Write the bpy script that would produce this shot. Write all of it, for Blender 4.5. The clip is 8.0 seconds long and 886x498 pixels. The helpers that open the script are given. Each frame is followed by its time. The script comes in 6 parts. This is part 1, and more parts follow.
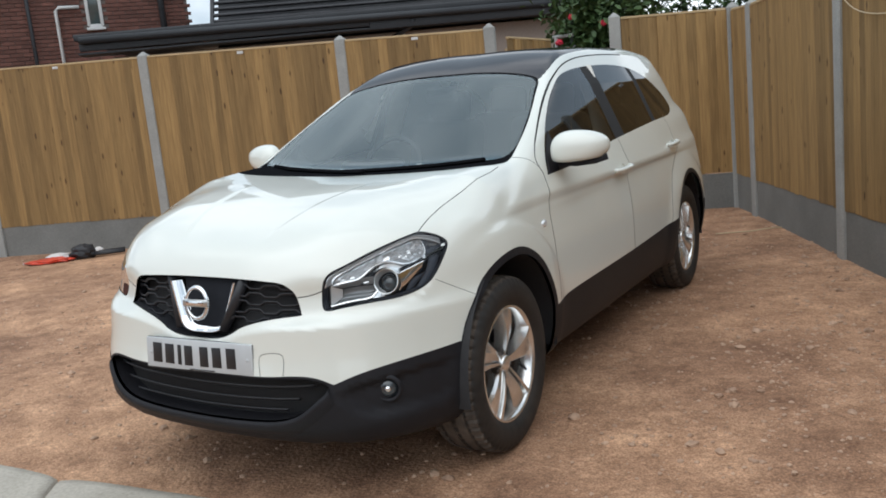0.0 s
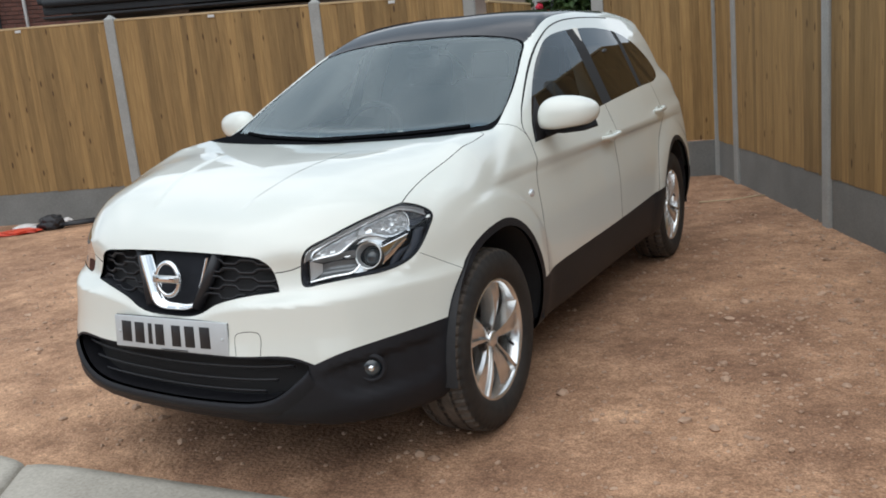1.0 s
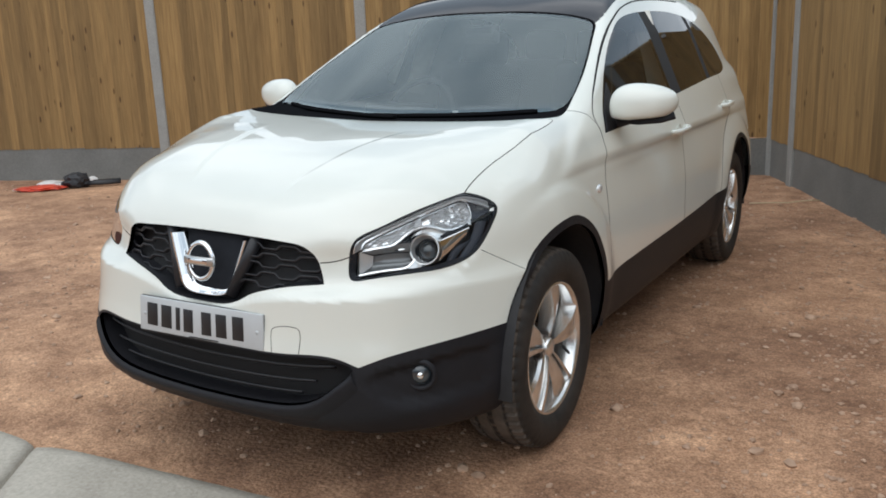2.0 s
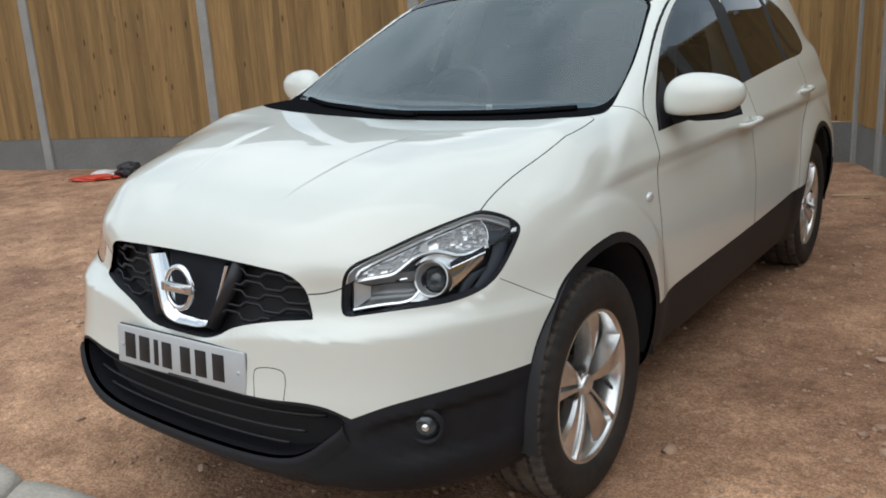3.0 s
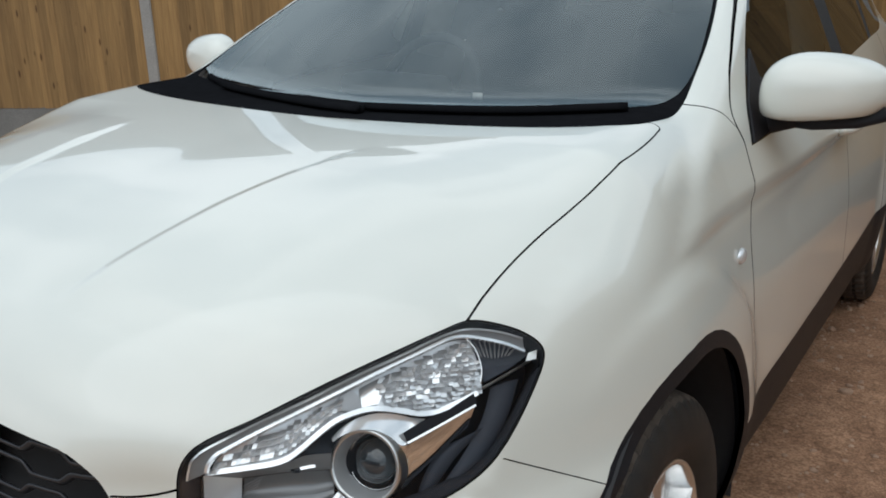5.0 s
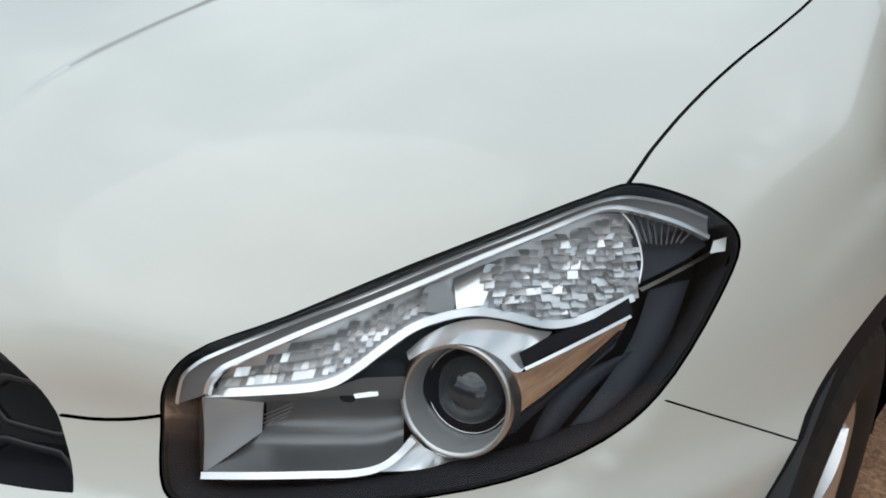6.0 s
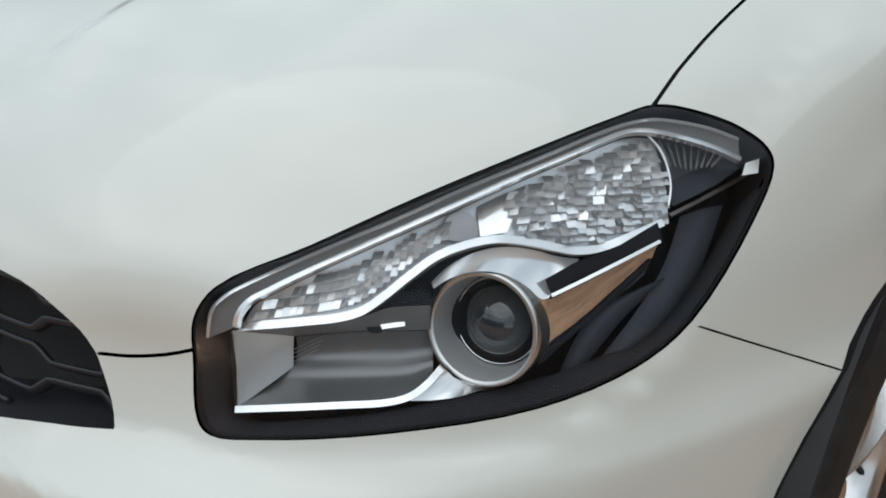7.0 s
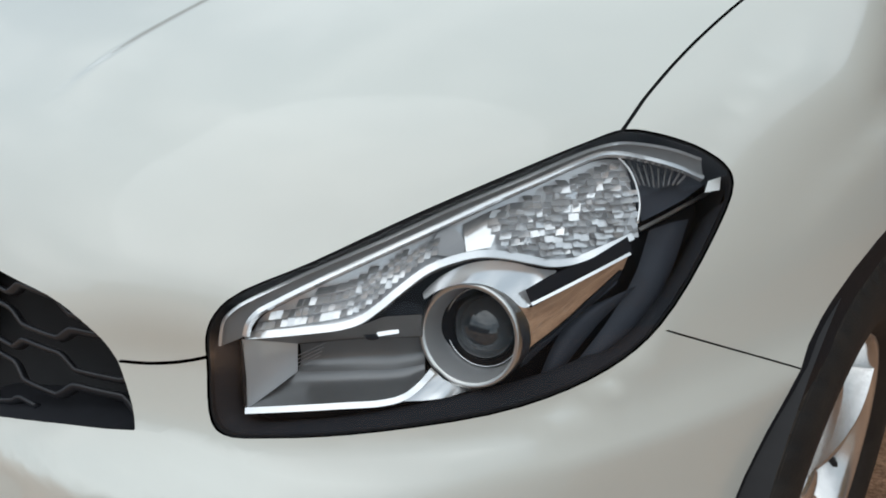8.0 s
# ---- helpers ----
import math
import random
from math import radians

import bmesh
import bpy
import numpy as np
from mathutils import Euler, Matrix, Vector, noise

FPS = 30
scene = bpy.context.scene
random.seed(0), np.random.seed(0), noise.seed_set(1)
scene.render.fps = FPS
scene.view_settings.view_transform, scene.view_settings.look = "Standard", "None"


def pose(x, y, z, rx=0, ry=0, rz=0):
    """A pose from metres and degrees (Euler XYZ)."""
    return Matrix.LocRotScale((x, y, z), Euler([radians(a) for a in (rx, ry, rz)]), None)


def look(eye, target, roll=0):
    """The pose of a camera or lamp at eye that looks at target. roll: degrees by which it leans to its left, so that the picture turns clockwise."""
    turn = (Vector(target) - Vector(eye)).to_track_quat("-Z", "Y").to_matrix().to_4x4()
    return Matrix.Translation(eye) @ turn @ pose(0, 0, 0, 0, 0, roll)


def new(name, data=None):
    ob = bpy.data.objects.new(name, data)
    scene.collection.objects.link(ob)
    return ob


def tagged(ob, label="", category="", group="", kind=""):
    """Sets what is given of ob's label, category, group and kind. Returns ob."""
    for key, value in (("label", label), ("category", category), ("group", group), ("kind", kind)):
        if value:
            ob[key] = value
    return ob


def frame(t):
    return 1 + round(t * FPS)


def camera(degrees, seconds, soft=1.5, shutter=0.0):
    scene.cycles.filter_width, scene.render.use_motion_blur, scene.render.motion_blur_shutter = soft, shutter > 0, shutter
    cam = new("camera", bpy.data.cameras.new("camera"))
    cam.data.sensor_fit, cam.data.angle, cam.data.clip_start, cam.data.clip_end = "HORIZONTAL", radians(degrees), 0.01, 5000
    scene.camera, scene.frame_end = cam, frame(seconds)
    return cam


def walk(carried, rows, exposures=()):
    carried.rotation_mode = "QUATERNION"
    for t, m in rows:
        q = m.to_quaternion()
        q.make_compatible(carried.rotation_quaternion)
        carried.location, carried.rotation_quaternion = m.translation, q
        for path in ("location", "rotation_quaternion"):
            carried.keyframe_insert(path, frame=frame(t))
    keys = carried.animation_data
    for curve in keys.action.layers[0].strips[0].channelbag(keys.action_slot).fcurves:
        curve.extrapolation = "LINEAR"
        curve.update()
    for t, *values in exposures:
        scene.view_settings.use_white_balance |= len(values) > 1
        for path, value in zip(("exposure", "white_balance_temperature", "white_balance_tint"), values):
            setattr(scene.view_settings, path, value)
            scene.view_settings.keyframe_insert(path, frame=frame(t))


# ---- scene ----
cam = camera(55.4, 8.0, soft=1.8)
PATH = [
    (0, (2.27, -1.952, 1.363), (1.266, -0.255, 1.027), -5.7),
    (0.5, (2.264, -1.906, 1.364), (1.285, -0.2, 1.001), -6.6),
    (1, (2.17, -1.84, 1.353), (1.216, -0.132, 0.938), -5.7),
    (1.5, (1.993, -1.739, 1.366), (1.109, 0.02, 1.011), -3.9),
    (2, (1.912, -1.648, 1.355), (0.922, 0.028, 0.893), -2.3),
    (2.2, (1.902, -1.571, 1.359), (0.805, 0.05, 0.947), -3.2),
    (3.3, (1.733, -1.084, 1.39), (0.607, 0.485, 0.871), -3.5),
    (3.5, (1.635, -1.0, 1.398), (0.541, 0.595, 0.89), -2.7),
    (4, (1.516, -0.809, 1.366), (0.492, 0.787, 0.73), -2.5),
    (4.2, (1.482, -0.702, 1.373), (0.423, 0.87, 0.737), -2.8),
    (5.3, (1.121, -0.205, 1.291), (0.049, 1.389, 0.736), -1.6),
    (5.5, (1.049, -0.158, 1.266), (-0.038, 1.399, 0.640), -1.7),
    (6, (0.955, -0.054, 1.164), (-0.116, 1.41, 0.321), 1.3),
    (6.5, (0.961, -0.024, 1.11), (-0.146, 1.369, 0.197), -0.7),
    (7, (0.983, -0.05, 1.127), (-0.18, 1.317, 0.243), -2.4),
    (7.5, (1.002, -0.075, 1.14), (-0.171, 1.302, 0.287), -3.2),
    (8, (1.023, -0.087, 1.166), (-0.134, 1.285, 0.283), -2.9),
]
EXPOSURES = [(0, 0.0, 6150, 9), (2, -0.04, 6190, 9), (3.5, -0.22, 6180, 8), (4.2, -0.25, 6180, 8), (5.5, -0.34, 6130, 8), (6.2, -0.43, 6150, 8), (8, -0.44, 6150, 8)]
walk(cam, [(t, look(eye, target, roll)) for t, eye, target, roll in PATH], EXPOSURES)

# ---- light ----
world = bpy.data.worlds.new("overcast_sky")
scene.world = world
world.use_nodes = True
wn, wl = world.node_tree.nodes, world.node_tree.links
wn.clear()
SUN_EL, SUN_AZ = radians(62), radians(172)
sky = wn.new("ShaderNodeTexSky")
sky.sky_type, sky.sun_disc, sky.sun_elevation, sky.sun_rotation = "NISHITA", False, SUN_EL, SUN_AZ
sky.air_density, sky.dust_density = 1.0, 3.0
cloud_at = wn.new("ShaderNodeTexCoord")
cloud_map = wn.new("ShaderNodeMapping")
cloud_map.inputs["Scale"].default_value = (1.0, 1.0, 2.2)
cloud = wn.new("ShaderNodeTexNoise")
cloud.inputs["Scale"].default_value, cloud.inputs["Detail"].default_value = 3.0, 6.0
cloud_ramp = wn.new("ShaderNodeValToRGB")
cloud_ramp.color_ramp.elements[0].position, cloud_ramp.color_ramp.elements[0].color = 0.40, (4.7, 5.5, 6.1, 1)
cloud_ramp.color_ramp.elements[1].position, cloud_ramp.color_ramp.elements[1].color = 0.61, (10.3, 10.6, 10.7, 1)
sky_mix = wn.new("ShaderNodeMix")
sky_mix.data_type = "RGBA"
sky_mix.inputs[0].default_value = 0.88
sky_out, sky_back = wn.new("ShaderNodeOutputWorld"), wn.new("ShaderNodeBackground")
sky_back.inputs["Strength"].default_value = 0.135
wl.new(cloud_at.outputs["Generated"], cloud_map.inputs["Vector"])
wl.new(cloud_map.outputs[0], cloud.inputs["Vector"])
wl.new(cloud.outputs["Fac"], cloud_ramp.inputs["Fac"])
wl.new(sky.outputs[0], sky_mix.inputs[6])
wl.new(cloud_ramp.outputs[0], sky_mix.inputs[7])
wl.new(sky_mix.outputs[2], sky_back.inputs["Color"])
wl.new(sky_back.outputs[0], sky_out.inputs["Surface"])
sun = new("sun", bpy.data.lights.new("sun", "SUN"))
sun.data.energy, sun.data.angle, sun.data.color = 1.2, radians(85), (1.0, 0.97, 0.93)
sun.matrix_world = look((0, 0, 0), (-math.sin(SUN_AZ) * math.cos(SUN_EL), -math.cos(SUN_AZ) * math.cos(SUN_EL), -math.sin(SUN_EL)))

# ---- materials ----
def material(name, base, rough=0.6, metal=0.0, vary=0.12, grain=40.0, blotch=3.0, bump=0.0, bump_scale=120.0, coat=0.0, spec=0.5, stretch=(1, 1, 1), tone=None, random_tone=0.0):
    """A principled surface whose colour varies at two scales, with fine relief."""
    m = bpy.data.materials.new(name)
    m.use_nodes = True
    n, l = m.node_tree.nodes, m.node_tree.links
    b = n["Principled BSDF"]
    b.inputs["Roughness"].default_value, b.inputs["Metallic"].default_value = rough, metal
    b.inputs["Coat Weight"].default_value, b.inputs["Coat Roughness"].default_value = coat, 0.02
    b.inputs["Specular IOR Level"].default_value = spec
    at, mp = n.new("ShaderNodeTexCoord"), n.new("ShaderNodeMapping")
    mp.inputs["Scale"].default_value = stretch
    l.new(at.outputs["Object"], mp.inputs["Vector"])
    fine, wide = n.new("ShaderNodeTexNoise"), n.new("ShaderNodeTexNoise")
    fine.inputs["Scale"].default_value, fine.inputs["Detail"].default_value = grain, 5
    wide.inputs["Scale"].default_value, wide.inputs["Detail"].default_value = blotch, 4
    if random_tone:
        info, shift = n.new("ShaderNodeObjectInfo"), n.new("ShaderNodeVectorMath")
        shift.operation = "ADD"
        spread = n.new("ShaderNodeMath")
        spread.operation = "MULTIPLY"
        spread.inputs[1].default_value = 37.0
        l.new(info.outputs["Random"], spread.inputs[0])
        l.new(mp.outputs[0], shift.inputs[0])
        l.new(spread.outputs[0], shift.inputs[1])
        source = shift.outputs[0]
    else:
        source = mp.outputs[0]
    l.new(source, fine.inputs["Vector"])
    l.new(source, wide.inputs["Vector"])
    both = n.new("ShaderNodeMix")
    both.inputs[0].default_value = 0.5
    l.new(fine.outputs["Fac"], both.inputs[2])
    l.new(wide.outputs["Fac"], both.inputs[3])
    ramp = n.new("ShaderNodeValToRGB")
    other = tone or tuple(min(1, c * (1 + vary)) for c in base)
    ramp.color_ramp.elements[0].position, ramp.color_ramp.elements[0].color = 0.32, (*[c * (1 - vary) for c in base], 1)
    ramp.color_ramp.elements[1].position, ramp.color_ramp.elements[1].color = 0.68, (*other, 1)
    l.new(both.outputs[0], ramp.inputs["Fac"])
    colour = ramp.outputs[0]
    if random_tone:
        hsv, span = n.new("ShaderNodeHueSaturation"), n.new("ShaderNodeMapRange")
        span.inputs["To Min"].default_value, span.inputs["To Max"].default_value = 1 - random_tone, 1 + random_tone
        l.new(info.outputs["Random"], span.inputs["Value"])
        l.new(span.outputs[0], hsv.inputs["Value"])
        l.new(colour, hsv.inputs["Color"])
        colour = hsv.outputs[0]
    l.new(colour, b.inputs["Base Color"])
    if bump:
        relief, node = n.new("ShaderNodeTexNoise"), n.new("ShaderNodeBump")
        relief.inputs["Scale"].default_value, relief.inputs["Detail"].default_value = bump_scale, 6
        l.new(source, relief.inputs["Vector"])
        node.inputs["Strength"].default_value, node.inputs["Distance"].default_value = bump, 0.01
        l.new(relief.outputs["Fac"], node.inputs["Height"])
        l.new(node.outputs[0], b.inputs["Normal"])
    return m


def glass(name, tint, ior=1.5, rough=0.0, sheen=(0.95, 0.97, 1.0)):
    """A thin pane: tinted see-through with a Fresnel gloss."""
    m = bpy.data.materials.new(name)
    m.use_nodes = True
    n, l = m.node_tree.nodes, m.node_tree.links
    n.clear()
    out, mix = n.new("ShaderNodeOutputMaterial"), n.new("ShaderNodeMixShader")
    clear, gloss, fresnel = n.new("ShaderNodeBsdfTransparent"), n.new("ShaderNodeBsdfGlossy"), n.new("ShaderNodeFresnel")
    clear.inputs["Color"].default_value = (*tint, 1)
    gloss.inputs["Roughness"].default_value = rough
    gloss.inputs["Color"].default_value = (*sheen, 1)
    fresnel.inputs["IOR"].default_value = ior
    l.new(fresnel.outputs[0], mix.inputs[0])
    l.new(clear.outputs[0], mix.inputs[1])
    l.new(gloss.outputs[0], mix.inputs[2])
    l.new(mix.outputs[0], out.inputs["Surface"])
    return m


PAINT = material("white_car_paint", (0.72, 0.735, 0.675), rough=0.32, vary=0.012, grain=6, blotch=1.5, coat=1.0)
BLACK_PLASTIC = material("black_textured_plastic", (0.016, 0.016, 0.019), rough=0.5, vary=0.15, grain=60, bump=0.15, bump_scale=500, spec=0.22)
GLOSS_BLACK = material("gloss_black_plastic", (0.008, 0.008, 0.010), rough=0.4, vary=0.1, spec=0.2)
LAMP_BLACK = material("lamp_black_plastic", (0.021, 0.023, 0.028), rough=0.6, vary=0.1, spec=0.06)
LAMP_GREY = material("lamp_smoke_plastic", (0.17, 0.175, 0.18), rough=0.35, vary=0.1)
LAMP_NAVY = material("lamp_navy_plastic", (0.05, 0.056, 0.07), rough=0.5, vary=0.1, spec=0.1)
COWL_BLACK = material("scuttle_black", (0.010, 0.0105, 0.012), rough=0.9, vary=0.2, spec=0.0)
# Black for rubber and backings, and for shade painted into panel gaps.
GAP = material("rubber_and_gap_shade", (0.012, 0.012, 0.013), rough=0.8, vary=0.1)
GRILLE = material("grille_black_plastic", (0.020, 0.021, 0.025), rough=0.38, vary=0.15, spec=0.45)
CHROME = material("bright_chrome", (0.86, 0.87, 0.88), rough=0.06, metal=1.0, vary=0.02)
SATIN = material("satin_silver", (0.62, 0.62, 0.61), rough=0.28, metal=1.0, vary=0.04)
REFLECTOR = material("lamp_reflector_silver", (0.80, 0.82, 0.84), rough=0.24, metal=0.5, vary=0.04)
ALLOY = material("silver_alloy", (0.72, 0.72, 0.71), rough=0.22, metal=0.92, vary=0.06, grain=80, blotch=9)
TREAD = material("dusty_tread_rubber", (0.05, 0.043, 0.037), rough=0.9, vary=0.35, grain=30, blotch=8, tone=(0.12, 0.095, 0.075))
RUBBER = material("tyre_rubber", (0.014, 0.0135, 0.0135), rough=0.7, vary=0.35, grain=25, blotch=6, bump=0.15, bump_scale=300, tone=(0.030, 0.025, 0.021))
IRON = material("rusty_disc", (0.10, 0.085, 0.075), rough=0.5, metal=0.8, vary=0.3)
GLASS_SCREEN = glass("windscreen_glass", (0.86, 0.94, 0.93), 2.0, 0.0, (0.84, 0.96, 1.0))
GLASS_SIDE = glass("side_glass", (0.40, 0.45, 0.44), 1.5)
GLASS_DARK = glass("privacy_glass", (0.055, 0.05, 0.05), 1.42)
GLASS_LAMP = glass("lamp_lens", (0.97, 0.98, 0.98), 1.27)
ROOF_GLASS = material("dark_roof_glass", (0.012, 0.010, 0.014), rough=0.06, vary=0.1, spec=0.3)
BOX_SILVER = material("dull_silver", (0.30, 0.30, 0.305), rough=0.3, metal=0.7, vary=0.1)
FACET = material("facet_silver", (0.88, 0.89, 0.90), rough=0.24, metal=0.70, vary=0.03)
TRIM = material("lamp_trim_chrome", (0.92, 0.93, 0.94), rough=0.16, metal=0.70, vary=0.02)
# The lamp's silver again, darkened in its colour for the box's shade.
BOX_SHADED = material("shaded_main_beam_silver", (0.22, 0.225, 0.23), rough=0.40, metal=0.6, vary=0.15, grain=8, blotch=14)
BOWL = material("projector_bowl_silver", (0.62, 0.63, 0.64), rough=0.35, metal=0.45, vary=0.06)
PLATE_WHITE = material("white_number_plate", (0.50, 0.52, 0.53), rough=0.3, vary=0.04, coat=0.3)
PLATE_BLACK = material("black_characters", (0.015, 0.015, 0.017), rough=0.4, vary=0.1)
CABIN_DARK = material("dark_cabin_trim", (0.022, 0.022, 0.024), rough=0.7, vary=0.2)
CABIN_PALE = material("pale_cabin_trim", (0.62, 0.60, 0.55), rough=0.8, vary=0.1)
SEAT_CLOTH = material("dark_seat_cloth", (0.04, 0.04, 0.045), rough=0.9, vary=0.25, grain=200)
LENS_BALL = material("projector_glass", (0.03, 0.038, 0.045), rough=0.08, vary=0.1, coat=1.0)
AMBER = material("pale_reflector", (0.88, 0.88, 0.85), rough=0.3, metal=0.3, vary=0.05)


def earth():
    """Bare earth: dusty pale, orange and damp dark patches over fine grit."""
    m = material("trodden_red_earth", (0.41, 0.235, 0.136), rough=0.95, vary=0.26, grain=75, blotch=6.0, bump=0.9, bump_scale=55, tone=(0.62, 0.40, 0.255))
    n, l = m.node_tree.nodes, m.node_tree.links
    b = n["Principled BSDF"]
    old = b.inputs["Base Color"].links[0].from_socket
    at = n.new("ShaderNodeTexCoord")
    for scale, lo, hi, dark, light in ((0.75, 0.35, 0.66, (0.66, 0.60, 0.58, 1), (1.14, 1.10, 1.06, 1)), (2.8, 0.36, 0.62, (0.80, 0.76, 0.74, 1), (1.08, 1.07, 1.06, 1)), (26.0, 0.38, 0.60, (0.84, 0.83, 0.82, 1), (1.08, 1.08, 1.08, 1)), (130.0, 0.40, 0.58, (0.72, 0.70, 0.68, 1), (1.14, 1.15, 1.16, 1))):
        tex, ramp, mul = n.new("ShaderNodeTexNoise"), n.new("ShaderNodeValToRGB"), n.new("ShaderNodeMix")
        tex.inputs["Scale"].default_value, tex.inputs["Detail"].default_value = scale, 5
        ramp.color_ramp.elements[0].position, ramp.color_ramp.elements[0].color = lo, dark
        ramp.color_ramp.elements[1].position, ramp.color_ramp.elements[1].color = hi, light
        mul.data_type, mul.blend_type = "RGBA", "MULTIPLY"
        mul.inputs[0].default_value = 1.0
        l.new(at.outputs["Object"], tex.inputs["Vector"])
        l.new(tex.outputs["Fac"], ramp.inputs["Fac"])
        l.new(old, mul.inputs[6])
        l.new(ramp.outputs[0], mul.inputs[7])
        old = mul.outputs[2]
    l.new(old, b.inputs["Base Color"])
    return m


EARTH = earth()
STONE = material("brown_stones", (0.34, 0.205, 0.13), rough=0.9, vary=0.35, grain=20, blotch=12, tone=(0.58, 0.40, 0.28))
SLAB = material("worn_concrete_slab", (0.40, 0.36, 0.30), rough=0.9, vary=0.2, grain=60, blotch=4, bump=0.35, bump_scale=90, tone=(0.52, 0.48, 0.41))
CONCRETE = material("grey_concrete", (0.30, 0.30, 0.285), rough=0.9, vary=0.16, grain=80, blotch=5, bump=0.3, bump_scale=140, random_tone=0.08)
GRAVEL_BOARD = material("damp_concrete_board", (0.17, 0.17, 0.16), rough=0.92, vary=0.2, grain=70, blotch=3, bump=0.3, bump_scale=120, random_tone=0.1)
BOARD = material("treated_fence_board", (0.245, 0.145, 0.053), rough=0.8, vary=0.26, grain=9, blotch=2.2, bump=0.3, bump_scale=30, stretch=(9, 9, 0.8), tone=(0.33, 0.205, 0.078), random_tone=0.24)


def knots(m):
    """Dark round knots scattered over a board's face."""
    n, l = m.node_tree.nodes, m.node_tree.links
    b = n["Principled BSDF"]
    old = b.inputs["Base Color"].links[0].from_socket
    at, info, mp = n.new("ShaderNodeTexCoord"), n.new("ShaderNodeObjectInfo"), n.new("ShaderNodeMapping")
    shift, cell, ramp, mul = n.new("ShaderNodeVectorMath"), n.new("ShaderNodeTexVoronoi"), n.new("ShaderNodeValToRGB"), n.new("ShaderNodeMix")
    spread = n.new("ShaderNodeMath")
    spread.operation, spread.inputs[1].default_value = "MULTIPLY", 53.0
    mp.inputs["Scale"].default_value = (11.0, 0.0, 6.0)
    shift.operation = "ADD"
    cell.inputs["Scale"].default_value = 1.0
    ramp.color_ramp.elements[0].position, ramp.color_ramp.elements[0].color = 0.085, (0.36, 0.30, 0.26, 1)
    ramp.color_ramp.elements[1].position, ramp.color_ramp.elements[1].color = 0.15, (1, 1, 1, 1)
    mul.data_type, mul.blend_type = "RGBA", "MULTIPLY"
    mul.inputs[0].default_value = 1.0
    l.new(at.outputs["Object"], mp.inputs["Vector"])
    l.new(info.outputs["Random"], spread.inputs[0])
    l.new(mp.outputs[0], shift.inputs[0])
    l.new(spread.outputs[0], shift.inputs[1])
    l.new(shift.outputs[0], cell.inputs["Vector"])
    l.new(cell.outputs["Distance"], ramp.inputs["Fac"])
    l.new(old, mul.inputs[6])
    l.new(ramp.outputs[0], mul.inputs[7])
    l.new(mul.outputs[2], b.inputs["Base Color"])


knots(BOARD)
CAP_WOOD = material("pale_capping_rail", (0.46, 0.34, 0.19), rough=0.8, vary=0.2, stretch=(1, 1, 8))
BRICK = material("red_brick", (0.125, 0.055, 0.042), rough=0.9, vary=0.3, grain=60, blotch=6, bump=0.3, bump_scale=120, random_tone=0.25)
MORTAR = material("grey_mortar", (0.17, 0.14, 0.125), rough=0.95, vary=0.15)
RENDER = material("beige_wall_render", (0.33, 0.27, 0.23), rough=0.95, vary=0.1, grain=30, blotch=0.8, bump=0.2)
FASCIA = material("dark_fascia", (0.022, 0.024, 0.028), rough=0.6, vary=0.25)
ROOF_TILE = material("dark_roof_tile", (0.06, 0.06, 0.065), rough=0.8, vary=0.3, random_tone=0.2)
WHITE_PVC = material("white_pvc", (0.55, 0.55, 0.54), rough=0.4, vary=0.05)
PANE = material("dark_house_pane", (0.05, 0.07, 0.07), rough=0.06, vary=0.2, coat=0.5)
LEAF = material("green_leaves", (0.035, 0.075, 0.02), rough=0.6, vary=0.5, grain=8, blotch=3, tone=(0.07, 0.13, 0.035))
PETAL = material("red_rose_petals", (0.55, 0.02, 0.05), rough=0.6, vary=0.3)
BARK = material("brown_bark", (0.07, 0.05, 0.035), rough=0.9, vary=0.3)
RED_PLASTIC = material("red_plastic_wrapper", (0.55, 0.06, 0.03), rough=0.4, vary=0.25, grain=12)
PALE_PLASTIC = material("white_plastic_wrapper", (0.65, 0.62, 0.6), rough=0.4, vary=0.15)
BLACK_RAG = material("black_plastic_scrap", (0.015, 0.015, 0.018), rough=0.5, vary=0.2)
ROPE = material("pale_twine", (0.55, 0.45, 0.3), rough=0.9, vary=0.2)


# ---- building tools ----
def part(name, bm, mat, parent=None, label="", smooth=True):
    """Links a bmesh as one mesh object, under a thing or a part."""
    me = bpy.data.meshes.new(name)
    bm.to_mesh(me)
    bm.free()
    me.materials.append(mat)
    if smooth:
        me.shade_smooth()
    ob = new(name, me)
    ob.parent = parent
    return tagged(ob, label) if label else ob


def from_lists(name, verts, faces, mat, parent=None, label="", smooth=True):
    me = bpy.data.meshes.new(name)
    me.from_pydata([tuple(v) for v in verts], [], faces)
    me.materials.append(mat)
    if smooth:
        me.shade_smooth()
    ob = new(name, me)
    ob.parent = parent
    return tagged(ob, label) if label else ob


def thing(name, label, category, m=None, group="", kind=""):
    ob = new(name)
    ob.empty_display_size = 0.1
    if m is not None:
        ob.matrix_world = m
    return tagged(ob, label, category, group, kind)


def box(sx, sy, sz, bevel=0.0, at=(0, 0, 0), segments=2):
    bm = bmesh.new()
    bmesh.ops.create_cube(bm, size=1)
    bmesh.ops.scale(bm, vec=(sx, sy, sz), verts=bm.verts)
    if bevel:
        bmesh.ops.bevel(bm, geom=bm.edges[:], offset=bevel, segments=segments, affect="EDGES", profile=0.5)
    bmesh.ops.translate(bm, vec=at, verts=bm.verts)
    return bm


def add(bm, other):
    """Joins another bmesh into this one."""
    me = bpy.data.meshes.new("join")
    other.to_mesh(me)
    other.free()
    bm.from_mesh(me)
    bpy.data.meshes.remove(me)
    return bm


